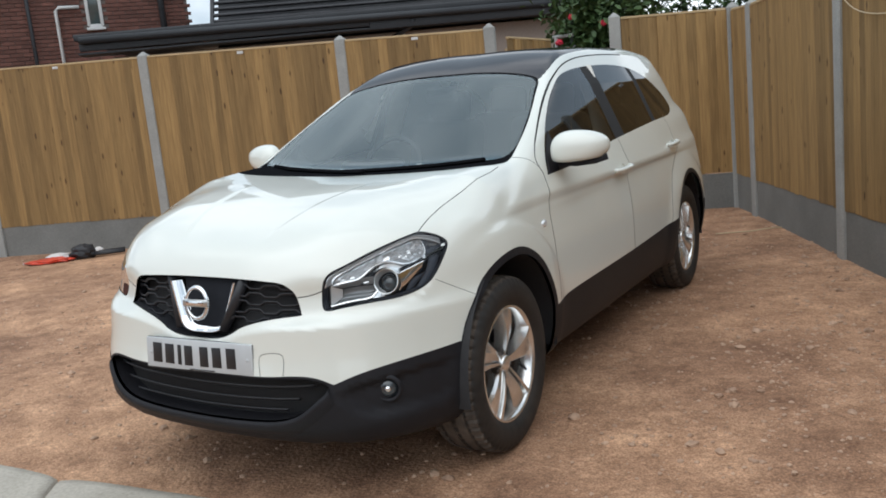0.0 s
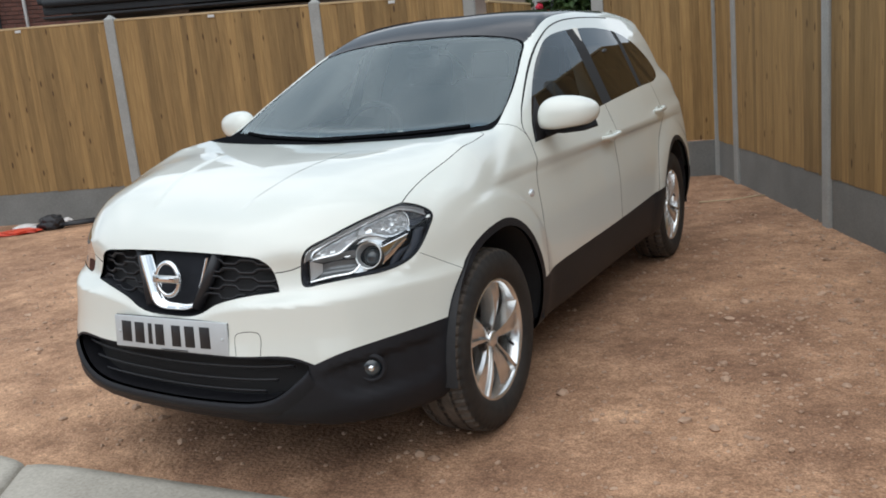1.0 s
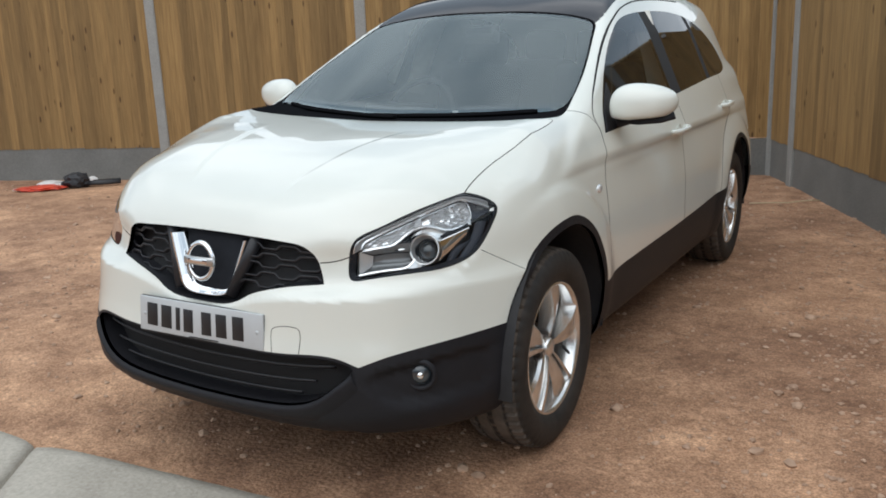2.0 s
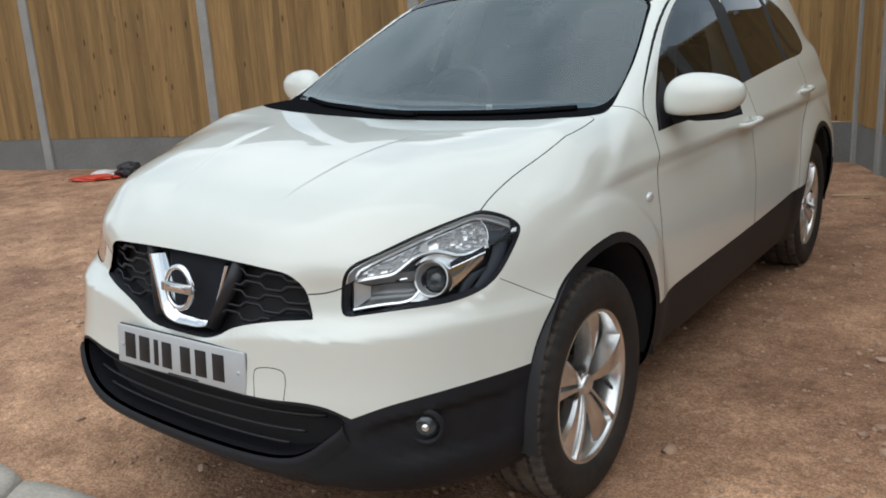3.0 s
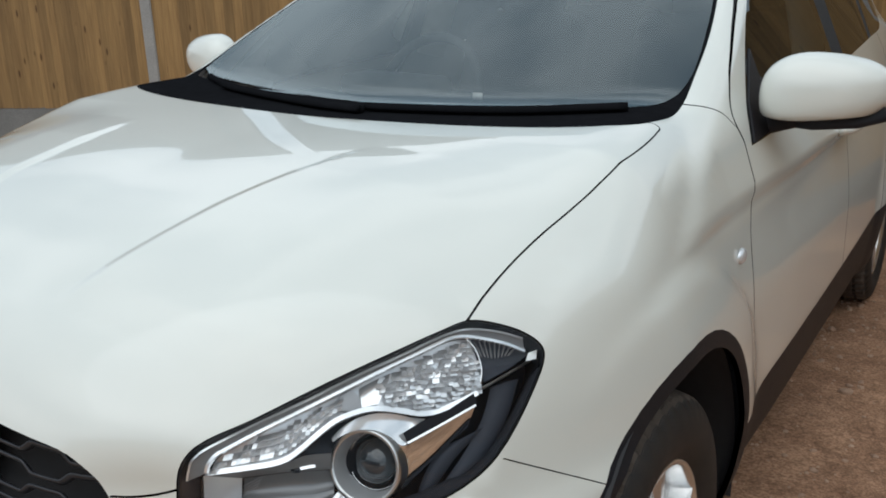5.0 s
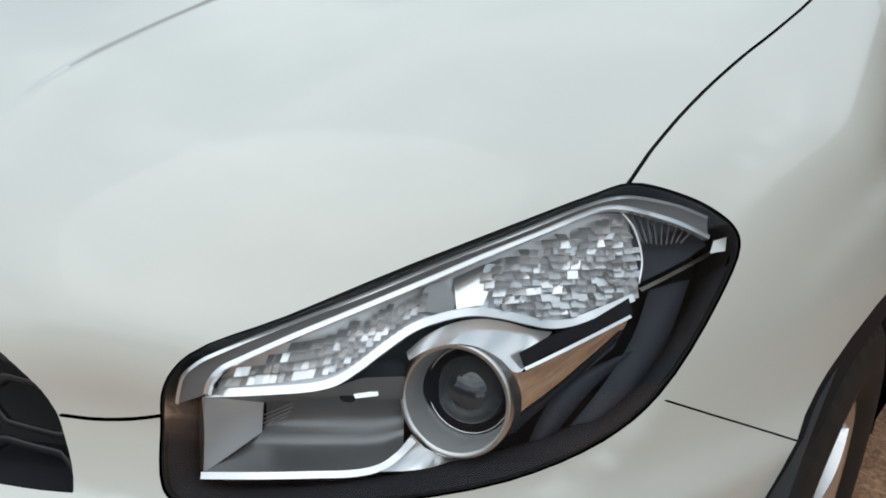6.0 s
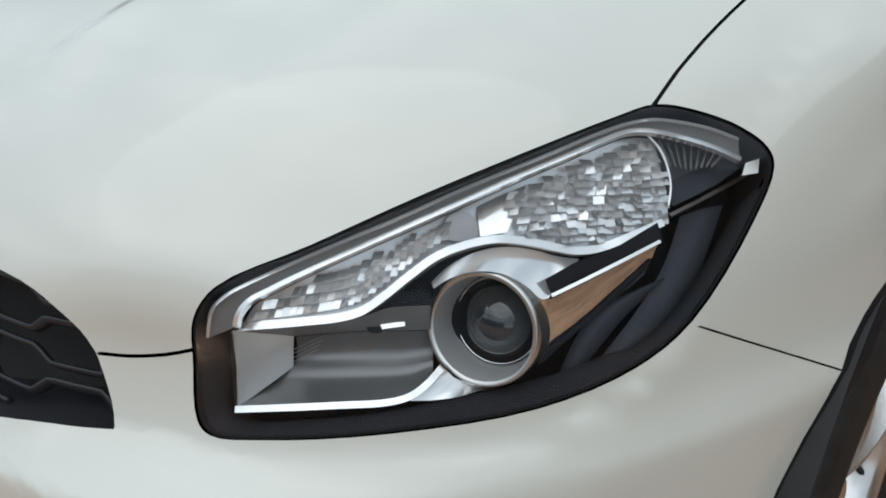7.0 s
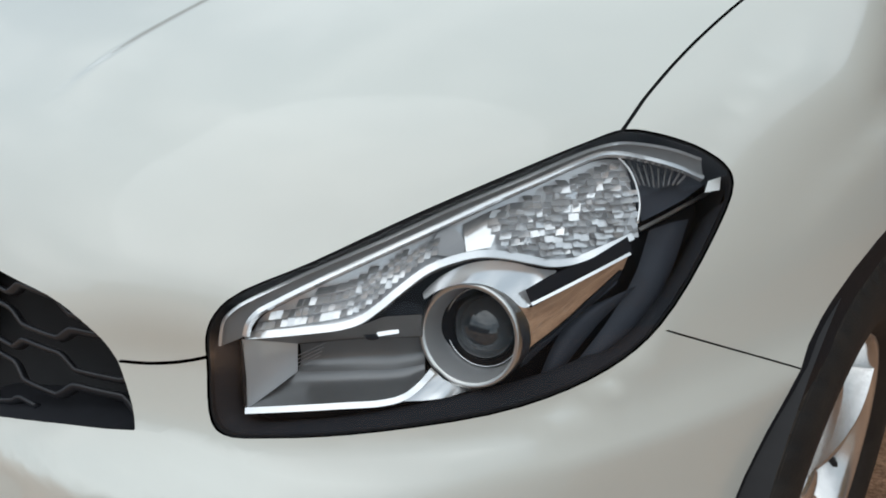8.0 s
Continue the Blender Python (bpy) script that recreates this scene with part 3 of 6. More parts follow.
SEAM = 0.0022
cut(FRONT, GRILLE_LINE, ((-0.01, 0.0, 0.55), (0.5, 0.45, 0.97)))
cut(LAMP, LAMP_LINE, ((0.30, 0.0, 0.6), (0.9, 0.95, 1.05)))
cut(FRONT, INTAKE_LINE, ((-0.01, 0.0, 0.25), (0.65, 0.4, 0.56)))
cut(FRONT, CLAD_LINE, ((-0.01, 0.0, 0.4), (0.93, 0.75, 0.62)), False)
cut(FRONT, LIP_LINE, ((0.36, 0.1, 0.7), (0.55, 0.5, 0.9)), False, 0.0016)
cut(FRONT, FLAP_LINE, ((0.2, 0.0, 0.48), (0.42, 0.3, 0.64)), False, 0.0011)
cut(SIDE, BUMPER_SEAM, ((0.60, 0.4, 0.6), (1.0, 0.9, 0.85)), False, 0.0009)
for hub in (ARCH_F, ARCH_R):
    zone = ((0.55, hub[0] - 0.55, 0.2), (1.0, hub[0] + 0.55, 0.90))
    cut(SIDE, arch_line(hub, 0), zone)
    cut(SIDE, arch_line(hub, -0.030), zone)
cut(SIDE, SILL_LINE, ((0.6, 1.25, 0.4), (1.0, 3.5, 0.6)), False)
cut(SIDE, TAIL_LINE, ((-0.01, 3.9, 0.4), (1.0, 4.8, 0.65)), False)
cut(PLAN, BONNET_LINE, ((-0.01, 0.5, 0.86), (0.80, 1.5, 1.25)), False, 0.0013)
cut(PLAN, SCREEN_LINE, ((-0.01, 1.1, 1.0), (0.75, 2.15, 1.65)))
cut(PLAN, COWL_LINE, ((-0.01, 0.98, 1.0), (0.75, 2.15, 1.65)))
cut(PLAN, ROOF_LINE, ((-0.01, 1.9, 1.4), (0.62, 3.6, 1.75)))
cut(SIDE, WINDOW_LINE, ((0.5, 1.4, 0.98), (0.95, 4.0, 1.58)))
cut(SIDE, FRAME_SEAM, ((0.5, 1.4, 1.0), (0.95, 3.6, 1.65)), False, 0.003)
cut(SIDE, DOOR_SEAM_F, ((0.6, 1.3, 0.45), (0.95, 1.6, 1.1)), False, SEAM)
cut(SIDE, DOOR_SEAM_M, ((0.6, 2.3, 0.45), (0.95, 2.6, 1.12)), False, SEAM)
cut(SIDE, DOOR_SEAM_R, ((0.6, 3.0, 0.45), (0.95, 3.65, 1.17)), False, SEAM)
cut(SIDE, PILLAR_SEAM, ((0.60, 1.2, 1.0), (0.85, 1.55, 1.2)), False, 0.0012)
for y_cut in (2.44, 2.60, 3.22, 3.30):
    cut(SIDE, [(y_cut, 1.0), (y_cut, 1.3), (y_cut, 1.6)], ((0.5, y_cut - 0.1, 1.05), (0.95, y_cut + 0.1, 1.55)), False)

shell.verts.ensure_lookup_table()
shell.faces.ensure_lookup_table()
centre = np.array([f.calc_center_median()[:] for f in shell.faces])
cx, cy, cz = centre.T
cx = cx - MID
in_front, in_side, in_plan, in_lamp = FRONT.flat(centre), SIDE.flat(centre), PLAN.flat(centre), LAMP.flat(centre)
label = np.full(len(centre), "body_side", dtype=object)
nose = cy < 0.99
label[(cz < 1.2) & (cy > 3.6)] = "rear_quarter"
label[(cy < 1.46) & (cx > 0.3)] = "wing"
label[nose & (cz < 0.80) & (cx < 0.5)] = "bumper"
seam_z = np.interp(cy, [p[0] for p in BUMPER_SEAM], [p[1] for p in BUMPER_SEAM])
label[nose & (cz < seam_z) & (cy < 0.75)] = "bumper"
door_f = np.interp(cz, [p[1] for p in DOOR_SEAM_F[::-1]], [p[0] for p in DOOR_SEAM_F[::-1]])
door_m = np.interp(cz, [p[1] for p in DOOR_SEAM_M[::-1]], [p[0] for p in DOOR_SEAM_M[::-1]])
door_r = np.interp(cz, [p[1] for p in DOOR_SEAM_R[::-1]], [p[0] for p in DOOR_SEAM_R[::-1]])
window_base = np.interp(cy, [1.5, 1.62, 1.9, 2.475, 3.2, 3.74], [1.05, 1.045, 1.07, 1.105, 1.145, 1.175])
flank = (cx > 0.55) & (cz < window_base + 0.03)
label[flank & (cy > door_f) & (cy < door_m)] = "front_door"
label[flank & (cy >= door_m) & (cy < door_r)] = "rear_door"
frame_poly = list(FRAME_SEAM) + [(3.60, 1.42), (3.9, 1.25), (3.9, 1.15), (1.48, 1.0)]
pillar = inside(frame_poly, in_side) & (cx > 0.5) & (cz > window_base) & (cy < 3.9)
label[pillar & (cy < 2.52)] = "front_door"
label[pillar & (cy >= 2.52)] = "rear_door"
label[pillar & (cy > 3.42)] = "rear_quarter"
bonnet_poly = list(BONNET_LINE) + [(0.60, 0.40), (0.47, 0.22), (0.40, 0.10), (-0.07, 0.10)]
label[inside(bonnet_poly, in_plan) & (cz > 0.771) & (cy < 1.4)] = "bonnet"
label[(cx < 0.40) & (cz > 0.70) & (cz < 0.9) & (cy < 0.4) & inside(GRILLE_LINE, in_front)] = "hole"
label[inside(ROOF_LINE, in_plan) & (cz > 1.4)] = "roof_panel"
label[inside(COWL_LINE, in_plan) & (cz > 1.0) & (cy < 2.1)] = "screen_surround"
label[inside(SCREEN_LINE, in_plan) & (cz > 1.0) & (cy < 2.1)] = "windscreen"
glazed = inside(WINDOW_LINE, in_side) & (cx > 0.45) & (cz > 1.0)
label[glazed] = "front_window"
label[glazed & (cy > 2.44)] = "window_pillar"
label[glazed & (cy > 2.60)] = "rear_window"
label[glazed & (cy > 3.22)] = "window_divider"
label[glazed & (cy > 3.30)] = "quarter_window"
below = cz < np.interp(cx, [p[0] for p in CLAD_LINE], [p[1] for p in CLAD_LINE])
label[(cy < 0.80) & below & (cz < 0.60)] = "lower_bumper"
label[(cy > 0.75) & (cy < 3.6) & (cz < np.interp(cy, [p[0] for p in SILL_LINE], [p[1] for p in SILL_LINE]))] = "sill_cladding"
label[(cy > 3.6) & (cz < np.interp(cy, [p[0] for p in TAIL_LINE], [p[1] for p in TAIL_LINE]))] = "rear_cladding"
for hub, name in ((ARCH_F, "front_arch"), (ARCH_R, "rear_arch")):
    low_side = (cx > 0.5)
    label[inside(arch_line(hub, 0), in_side) & low_side & (cz > 0.25)] = name
    label[inside(arch_line(hub, -0.030), in_side) & low_side] = "hole"
label[(cy < 0.5) & inside(GRILLE_LINE, in_front) & (cz > 0.6)] = "hole"
label[(cy < 0.4) & inside(INTAKE_LINE, in_front) & (cz < 0.56)] = "hole"
label[(cx > 0.3) & (cy < 0.95) & inside(LAMP_LINE, in_lamp) & (cz > 0.6)] = "hole"
seam_keys = []
for sheet_pts, seam_line, w, zone in (
        (in_front, LIP_LINE, 0.0016, (cx > 0.38) & (cy < 0.45)), (in_front, FLAP_LINE, 0.0011, cy < 0.3),
        (in_side, BUMPER_SEAM, 0.0009, (cx > 0.6) & (cy < 0.8)), (in_plan, BONNET_LINE, 0.0013, (cz > 0.88) & (cy < 1.5)),
        (in_side, FRAME_SEAM, 0.003, cx > 0.5), (in_side, DOOR_SEAM_F, SEAM, cx > 0.6), (in_side, DOOR_SEAM_M, SEAM, cx > 0.6), (in_side, DOOR_SEAM_R, SEAM, cx > 0.6), (in_side, PILLAR_SEAM, 0.0012, (cx > 0.6))):
    solid = ~np.isin(label, ("hole", "screen_surround", "windscreen", "lower_bumper", "front_arch", "rear_arch", "sill_cladding"))
    label[zone & solid & (near(seam_line, sheet_pts) < w * 1.02)] = "seam_" + str(len(seam_keys))
    seam_keys.append("seam_" + str(len(seam_keys)))

vert_at = np.array([v.co[:] for v in shell.verts])
vert_normal = skin_normal(vert_at)
shell.verts.index_update()
face_verts = [[v.index for v in f.verts] for f in shell.faces]
shell.free()


def panel(name, keys, mat, parent, label_text="", sides=(1,), rim=0.012, deep=0.0):
    """A mesh of the shell's faces that carry one of the keys, with true normals and a turned-in edge; sides: 1, -1 or both."""
    verts, faces, normals = [], [], []
    chosen = [face_verts[i] for i in np.nonzero(np.isin(label, keys))[0]]
    for s in sides:
        index, edges = {}, {}
        flip = np.array([s, 1, 1])
        for f in chosen:
            for v in f:
                if v not in index:
                    index[v] = len(verts)
                    verts.append((vert_at[v] - vert_normal[v] * deep) * flip)
                    normals.append(vert_normal[v] * flip)
            loop = [index[v] for v in f]
            faces.append(loop[::-1] if s > 0 else loop)
            for a, b in zip(f, f[1:] + f[:1]):
                if (b, a) in edges:
                    del edges[(b, a)]
                else:
                    edges[(a, b)] = 1
        if rim:
            for a, b in edges:
                if vert_at[a][0] < 1e-4 and vert_at[b][0] < 1e-4:
                    continue
                pa, pb = vert_at[a] - vert_normal[a] * deep, vert_at[b] - vert_normal[b] * deep
                qa, qb = pa - vert_normal[a] * rim, pb - vert_normal[b] * rim
                side = np.cross(pb - pa, vert_normal[a])
                side /= max(np.linalg.norm(side), 1e-9)
                k = len(verts)
                for q in (pa, pb, qb, qa):
                    verts.append(q * flip)
                    normals.append(side * flip)
                faces.append((k, k + 1, k + 2, k + 3) if s > 0 else (k + 3, k + 2, k + 1, k))
    ob = from_lists(name, verts, faces, mat, parent, label_text)
    ob.data.normals_split_custom_set_from_vertices([tuple(n) for n in normals])
    return ob


# ---- the car ----
LEAN = 0.026
CAR_AT = pose(-MID, 0, 0, 0, math.degrees(LEAN), 0)  # the yard falls away a little, so the car leans
car = thing("car", "white family crossover car parked on red earth", "car", CAR_AT)
BOTH = (1, -1)
panel("bonnet", ["bonnet"], PAINT, car, "white domed bonnet with two creases", BOTH)
panel("bumper", ["bumper"], PAINT, car, "white front bumper", BOTH)
panel("lower_bumper", ["lower_bumper"], BLACK_PLASTIC, car, "black plastic lower bumper", BOTH)
panel("body_shell", ["body_side", "rear_quarter"], PAINT, car, "white pillars, roof rim and tail", BOTH)
panel("roof_panel", ["roof_panel"], ROOF_GLASS, car, "dark glass roof", BOTH)
screen = panel("windscreen", ["windscreen"], GLASS_SCREEN, car, "clear windscreen reflecting clouds", BOTH, rim=0)
screen.visible_shadow = False
panel("screen_surround", ["screen_surround"], COWL_BLACK, car, "black windscreen edge and scuttle", BOTH)
for s in BOTH:
    for key, mat, text in (("wing", PAINT, ""), ("sill_cladding", BLACK_PLASTIC, "black plastic sill"), ("rear_cladding", BLACK_PLASTIC, "black plastic rear bumper edge"), ("front_arch", BLACK_PLASTIC, "black wheel arch edge"), ("rear_arch", BLACK_PLASTIC, "black wheel arch edge")):
        panel(key, [key], mat, car, text, (s,))
    front_door = panel("front_door", ["front_door"], PAINT, car, "", (s,))
    rear_door = panel("rear_door", ["rear_door"], PAINT, car, "", (s,))
    panel("front_window", ["front_window"], GLASS_SIDE, front_door, "tinted side glass", (s,), rim=0).visible_shadow = False
    panel("rear_window", ["rear_window"], GLASS_DARK, rear_door, "dark privacy glass", (s,), rim=0).visible_shadow = False
    panel("window_pillar", ["window_pillar"], GAP, front_door, "gloss black window pillar", (s,))
    panel("window_divider", ["window_divider"], GAP, rear_door, "gloss black window divider", (s,))
    panel("quarter_window", ["quarter_window"], GLASS_DARK, car, "dark privacy glass", (s,), rim=0).visible_shadow = False
    for key in seam_keys:
        if key == "seam_1" and s < 0:
            panel("bumper_strip", [key], PAINT, car, "", (s,), rim=0)
        else:
            # black strip sunk in the gap, as painted shade between panels
            panel("seam_seal", [key], GAP, car, "black recessed strip standing for the shade in a panel gap", (s,), rim=0, deep=0.007)

# floor pan, wheel wells and engine bay, so that no light falls through
tagged(part("underbody", box(1.30, 4.0, 0.06, 0.02, (0, 2.35, 0.27)), CABIN_DARK, car), "black underbody")
tagged(part("bay_wall", box(1.30, 0.04, 0.60, 0.01, (0, 1.36, 0.62)), CABIN_DARK, car), "black bulkhead")
for s in BOTH:
    for hub in (ARCH_F, ARCH_R):
        bm = bmesh.new()
        rings = []
        for x in (0.52, 0.60, 0.87):
            rings.append([bm.verts.new((s * x, hub[0] + 0.405 * math.cos(a), 0.352 + 0.435 * math.sin(a))) for a in [math.radians(-8 + 196 * i / 28) for i in range(29)]])
        for p, q in zip(rings, rings[1:]):
            for i in range(28):
                bm.faces.new((p[i], p[i + 1], q[i + 1], q[i]))
        bm.faces.new(rings[0])
        part("wheel_well", bm, CABIN_DARK, car, "black wheel well")


def tyre_rings(bm, prof, steps, rings):
    """Turns a tyre's profile, notching the shoulder into blocks."""
    for a, r in prof:
        ring = []
        for i in range(steps):
            th = math.tau * i / steps
            notch = 0.009 if 0.326 < r < 0.3445 and abs(a) > 0.0615 and i % 4 == 0 else 0.0
            ring.append(bm.verts.new((a * (1 - notch * 1.5), (r - notch) * math.cos(th), (r - notch) * math.sin(th))))
        rings.append(ring)
    for p, q in zip(rings, rings[1:]):
        for i in range(steps):
            bm.faces.new((p[i], q[i], q[(i + 1) % steps], p[(i + 1) % steps]))


def wheel(parent, at, s, turn):
    """A tyre with blocked tread on a five-spoke alloy rim; s: 1 for a face towards +x."""
    hub = new("wheel")
    hub.parent = parent
    hub.matrix_basis = CAR_AT.inverted() @ pose(at[0] - MID, at[1], at[2], 0, 0, 0 if s > 0 else 180) @ pose(0, 0, 0, turn)
    tagged(hub, "silver five-spoke alloy wheel with black tyre")
    # tyre: round shoulders, three grooves, notched shoulder blocks
    half, rad = 0.107, 0.345
    prof = [(0.075, 0.222), (0.098, 0.232), (0.112, 0.262), (0.114, 0.292), (0.107, 0.318), (0.098, 0.332), (0.088, 0.339)]
    crown = [(0.0985, 0.3315), (0.088, 0.3395), (0.062, 0.344), (0.060, 0.336), (0.050, 0.336), (0.048, 0.345), (0.012, 0.346), (0.010, 0.337), (0.002, 0.337)]
    for name, prof, mat, text in (("tyre", prof, RUBBER, "black tyre with low sidewall"), ("tread", crown, TREAD, "dusty blocked tread")):
        prof = prof + [(-a, r) for a, r in prof[::-1]]
        bm, steps, rings = bmesh.new(), 216, []
        tyre_rings(bm, prof, steps, rings)
        bmesh.ops.recalc_face_normals(bm, faces=bm.faces)
        part(name, bm, mat, hub, text, smooth=name == "tyre")
    rim = part("rim", lathe([(0.060, 0.236), (0.092, 0.232), (0.098, 0.226), (0.096, 0.220), (0.084, 0.213), (0.055, 0.204), (-0.02, 0.196), (-0.09, 0.205), (-0.10, 0.235)], 96), ALLOY, hub, "silver rim barrel")
    part("brake_disc", lathe([(0.000, 0.03), (0.000, 0.150), (-0.020, 0.150), (-0.020, 0.03)], 48), IRON, hub, "brake disc")
    caliper = bmesh.new()
    add(caliper, box(0.06, 0.14, 0.07, 0.015, (0.0, 0.10, 0.10)))
    part("brake_caliper", caliper, CABIN_DARK, hub, "black brake caliper")
    part("wheel_dish", lathe([(-0.085, 0.02), (-0.085, 0.204)], 48), CABIN_DARK, hub, "dark inside of the wheel")
    # spokes: a broad twisted blade with a raised ridge along one edge
    for k in range(5):
        spin = math.tau * k / 5 + math.radians(81)
        bm, rows = bmesh.new(), []
        for j in range(19):
            t = j / 18
            r = 0.030 + 0.190 * t
            lean = 0.10 * t * t - 0.03 * t
            w = 0.021 + 0.056 * t ** 1.25
            lift = 0.064 + 0.012 * math.sin(math.pi * t) + 0.016 * t
            row = []
            for u, h in ((-1.0, -0.040), (-0.97, -0.012), (-0.74, -0.001), (-0.25, 0.003), (0.20, 0.003), (0.27, -0.014), (0.37, -0.014), (0.43, 0.012), (0.68, 0.013), (0.76, -0.012), (0.84, -0.040)):
                across = u * w
                row.append(bm.verts.new((lift + h, (r * math.cos(lean) - across * math.sin(lean)), (r * math.sin(lean) + across * math.cos(lean)))))
            rows.append(row)
        for p, q in zip(rows, rows[1:]):
            for i in range(len(p) - 1):
                bm.faces.new((p[i], p[i + 1], q[i + 1], q[i]))
        bmesh.ops.rotate(bm, cent=(0, 0, 0), matrix=Matrix.Rotation(spin, 3, "X"), verts=bm.verts)
        bmesh.ops.recalc_face_normals(bm, faces=bm.faces)
        part("spoke", bm, ALLOY, hub, smooth=False)
    part("centre_cap", lathe([(0.040, 0.036), (0.072, 0.034), (0.080, 0.029), (0.083, 0.018), (0.084, 0.0)], 36), ALLOY, hub, "silver centre cap")
    for k in range(5):
        a = math.tau * k / 5 + math.radians(124)
        nut = lathe([(0.040, 0.0105), (0.066, 0.0105), (0.070, 0.007), (0.070, 0.0)], 6)
        bmesh.ops.translate(nut, vec=(0, 0.054 * math.cos(a), 0.054 * math.sin(a)), verts=nut.verts)
        part("wheel_nut", nut, IRON, hub, smooth=False)
    valve = lathe([(0.0, 0.005), (0.035, 0.005), (0.04, 0.0)], 8)
    bmesh.ops.rotate(valve, cent=(0, 0, 0), matrix=Matrix.Rotation(radians(40), 3, "Y"), verts=valve.verts)
    bmesh.ops.translate(valve, vec=(0.045, 0.18, -0.06), verts=valve.verts)
    part("tyre_valve", valve, CABIN_DARK, hub)
    return hub


for s in BOTH:
    wheel(car, (s * 0.765, 0.885, 0.346), s, 0)
    wheel(car, (s * 0.765, 3.645, 0.346), s, 31)


# front: grille, badge, plate, intake
def filled(sheet, line, deep, name, mat, parent, text="", rings=8, mirror=False, shape=None, squeeze=1.0, reach=0.25):
    """A sheet that fills a drawn outline, laid at a depth behind the skin; shape(u, v, r) adds to the depth."""
    line = np.asarray(line, float) * 1.0
    mid = line.mean(axis=0)
    line = mid + (line - mid) * squeeze
    count = len(line)
    q, dz = [mid], [deep + (shape(mid[0], mid[1], 0) if shape else 0)]
    for k in range(1, rings + 1):
        for c in line:
            w = mid + (c - mid) * k / rings
            q.append(w)
            dz.append(deep + (shape(w[0], w[1], k / rings) if shape else 0))
    pos = sheet.cast(q, np.array(dz), reach)
    faces = [(0, 1 + i, 1 + (i + 1) % count) for i in range(count)]
    for k in range(rings - 1):
        a, b = 1 + k * count, 1 + (k + 1) * count
        faces += [(a + i, b + i, b + (i + 1) % count, a + (i + 1) % count) for i in range(count)]
    if mirror:
        pos = pos * np.array([-1, 1, 1])
        faces = [f[::-1] for f in faces]
    return from_lists(name, pos, faces, mat, parent, text)


def skirt(sheet, line, deep0, deep1, name, mat, parent, text="", mirror=False, grow=1.0, closed=True):
    """A wall round an outline, from one depth behind the skin to another."""
    line = np.asarray(line, float)
    mid = line.mean(axis=0)
    rows = [sheet.cast(line, deep0), sheet.cast(mid + (line - mid) * grow, deep1)]
    n = len(line)
    pos = np.concatenate(rows)
    faces = [(i, (i + 1) % n, n + (i + 1) % n, n + i) for i in range(n if closed else n - 1)]
    if mirror:
        pos = pos * np.array([-1, 1, 1])
    return from_lists(name, pos, faces, mat, parent, text)


def bar(sheet, line, width, deep, thick, name, mat, parent, text="", mirror=False, closed=False, follow=True):
    """A raised rounded strip that follows a drawn line at a depth behind the skin."""
    line = np.asarray(line, float)
    pos = sheet.cast(line, deep)
    if mirror:
        pos = pos * np.array([-1, 1, 1])
    bm = tube([tuple(p) for p in pos], width / 2, 8, closed, thick)
    return part(name, bm, mat, parent, text)


def both_halves(line):
    """A closed outline from a half outline that begins and ends past the middle."""
    half = [p for p in line if p[0] > -MID]
    return [(p[0] + MID, p[1]) for p in half] + [(-p[0] - MID, p[1]) for p in half[::-1]]


NOSE = Sheet((0, 0.3, 0), (1, 0, 0), (0, 0, 1), (0, 1, 0))
grille = new("grille")
grille.parent = car
tagged(grille, "black honeycomb grille with chrome trim")
filled(NOSE, both_halves(GRILLE_LINE), 0.060, "backing", GAP, grille, "black backing", 10)
skirt(NOSE, both_halves(GRILLE_LINE), 0.0, 0.062, "surround", GRILLE, grille, "black grille edge")
GRILLE_ALL = both_halves(GRILLE_LINE)
# stretched hexagons: level slats that step up and down at slanted webs
for s in BOTH:
    for row in range(6):
        z0 = 0.688 + row * 0.0275
        pts_row = []
        for k in range(61):
            x = 0.10 + 0.33 * k / 60
            ph = ((x - 0.13) / 0.130 + 0.5 * (row % 2)) % 1.0
            step = min(1.0, max(0.0, (ph - 0.10) / 0.12)) - min(1.0, max(0.0, (ph - 0.60) / 0.12))
            z = z0 + 0.0125 * (step - 0.5) + 0.012 * (1 - (x / 0.42) ** 2)
            if inside(GRILLE_ALL, [(x, z)])[0] and x > 0.185 - 0.09 * (0.84 - z) / 0.2:
                pts_row.append((s * x, z))
        if len(pts_row) > 3:
            bar(NOSE, pts_row, 0.0055, 0.022, 2.4, "slat", GRILLE, grille)
    # black shoulder beside the chrome arm
    bar(NOSE, [(s * 0.200, 0.842), (s * 0.165, 0.760), (s * 0.118, 0.655)], 0.040, 0.018, 0.5, "shoulder", GRILLE, grille, "gloss black shoulder")
filled(NOSE, [(-0.15, 0.845), (0.15, 0.845), (0.085, 0.655), (-0.085, 0.655)], 0.034, "badge_panel", LAMP_BLACK, grille, "black badge panel", 6)


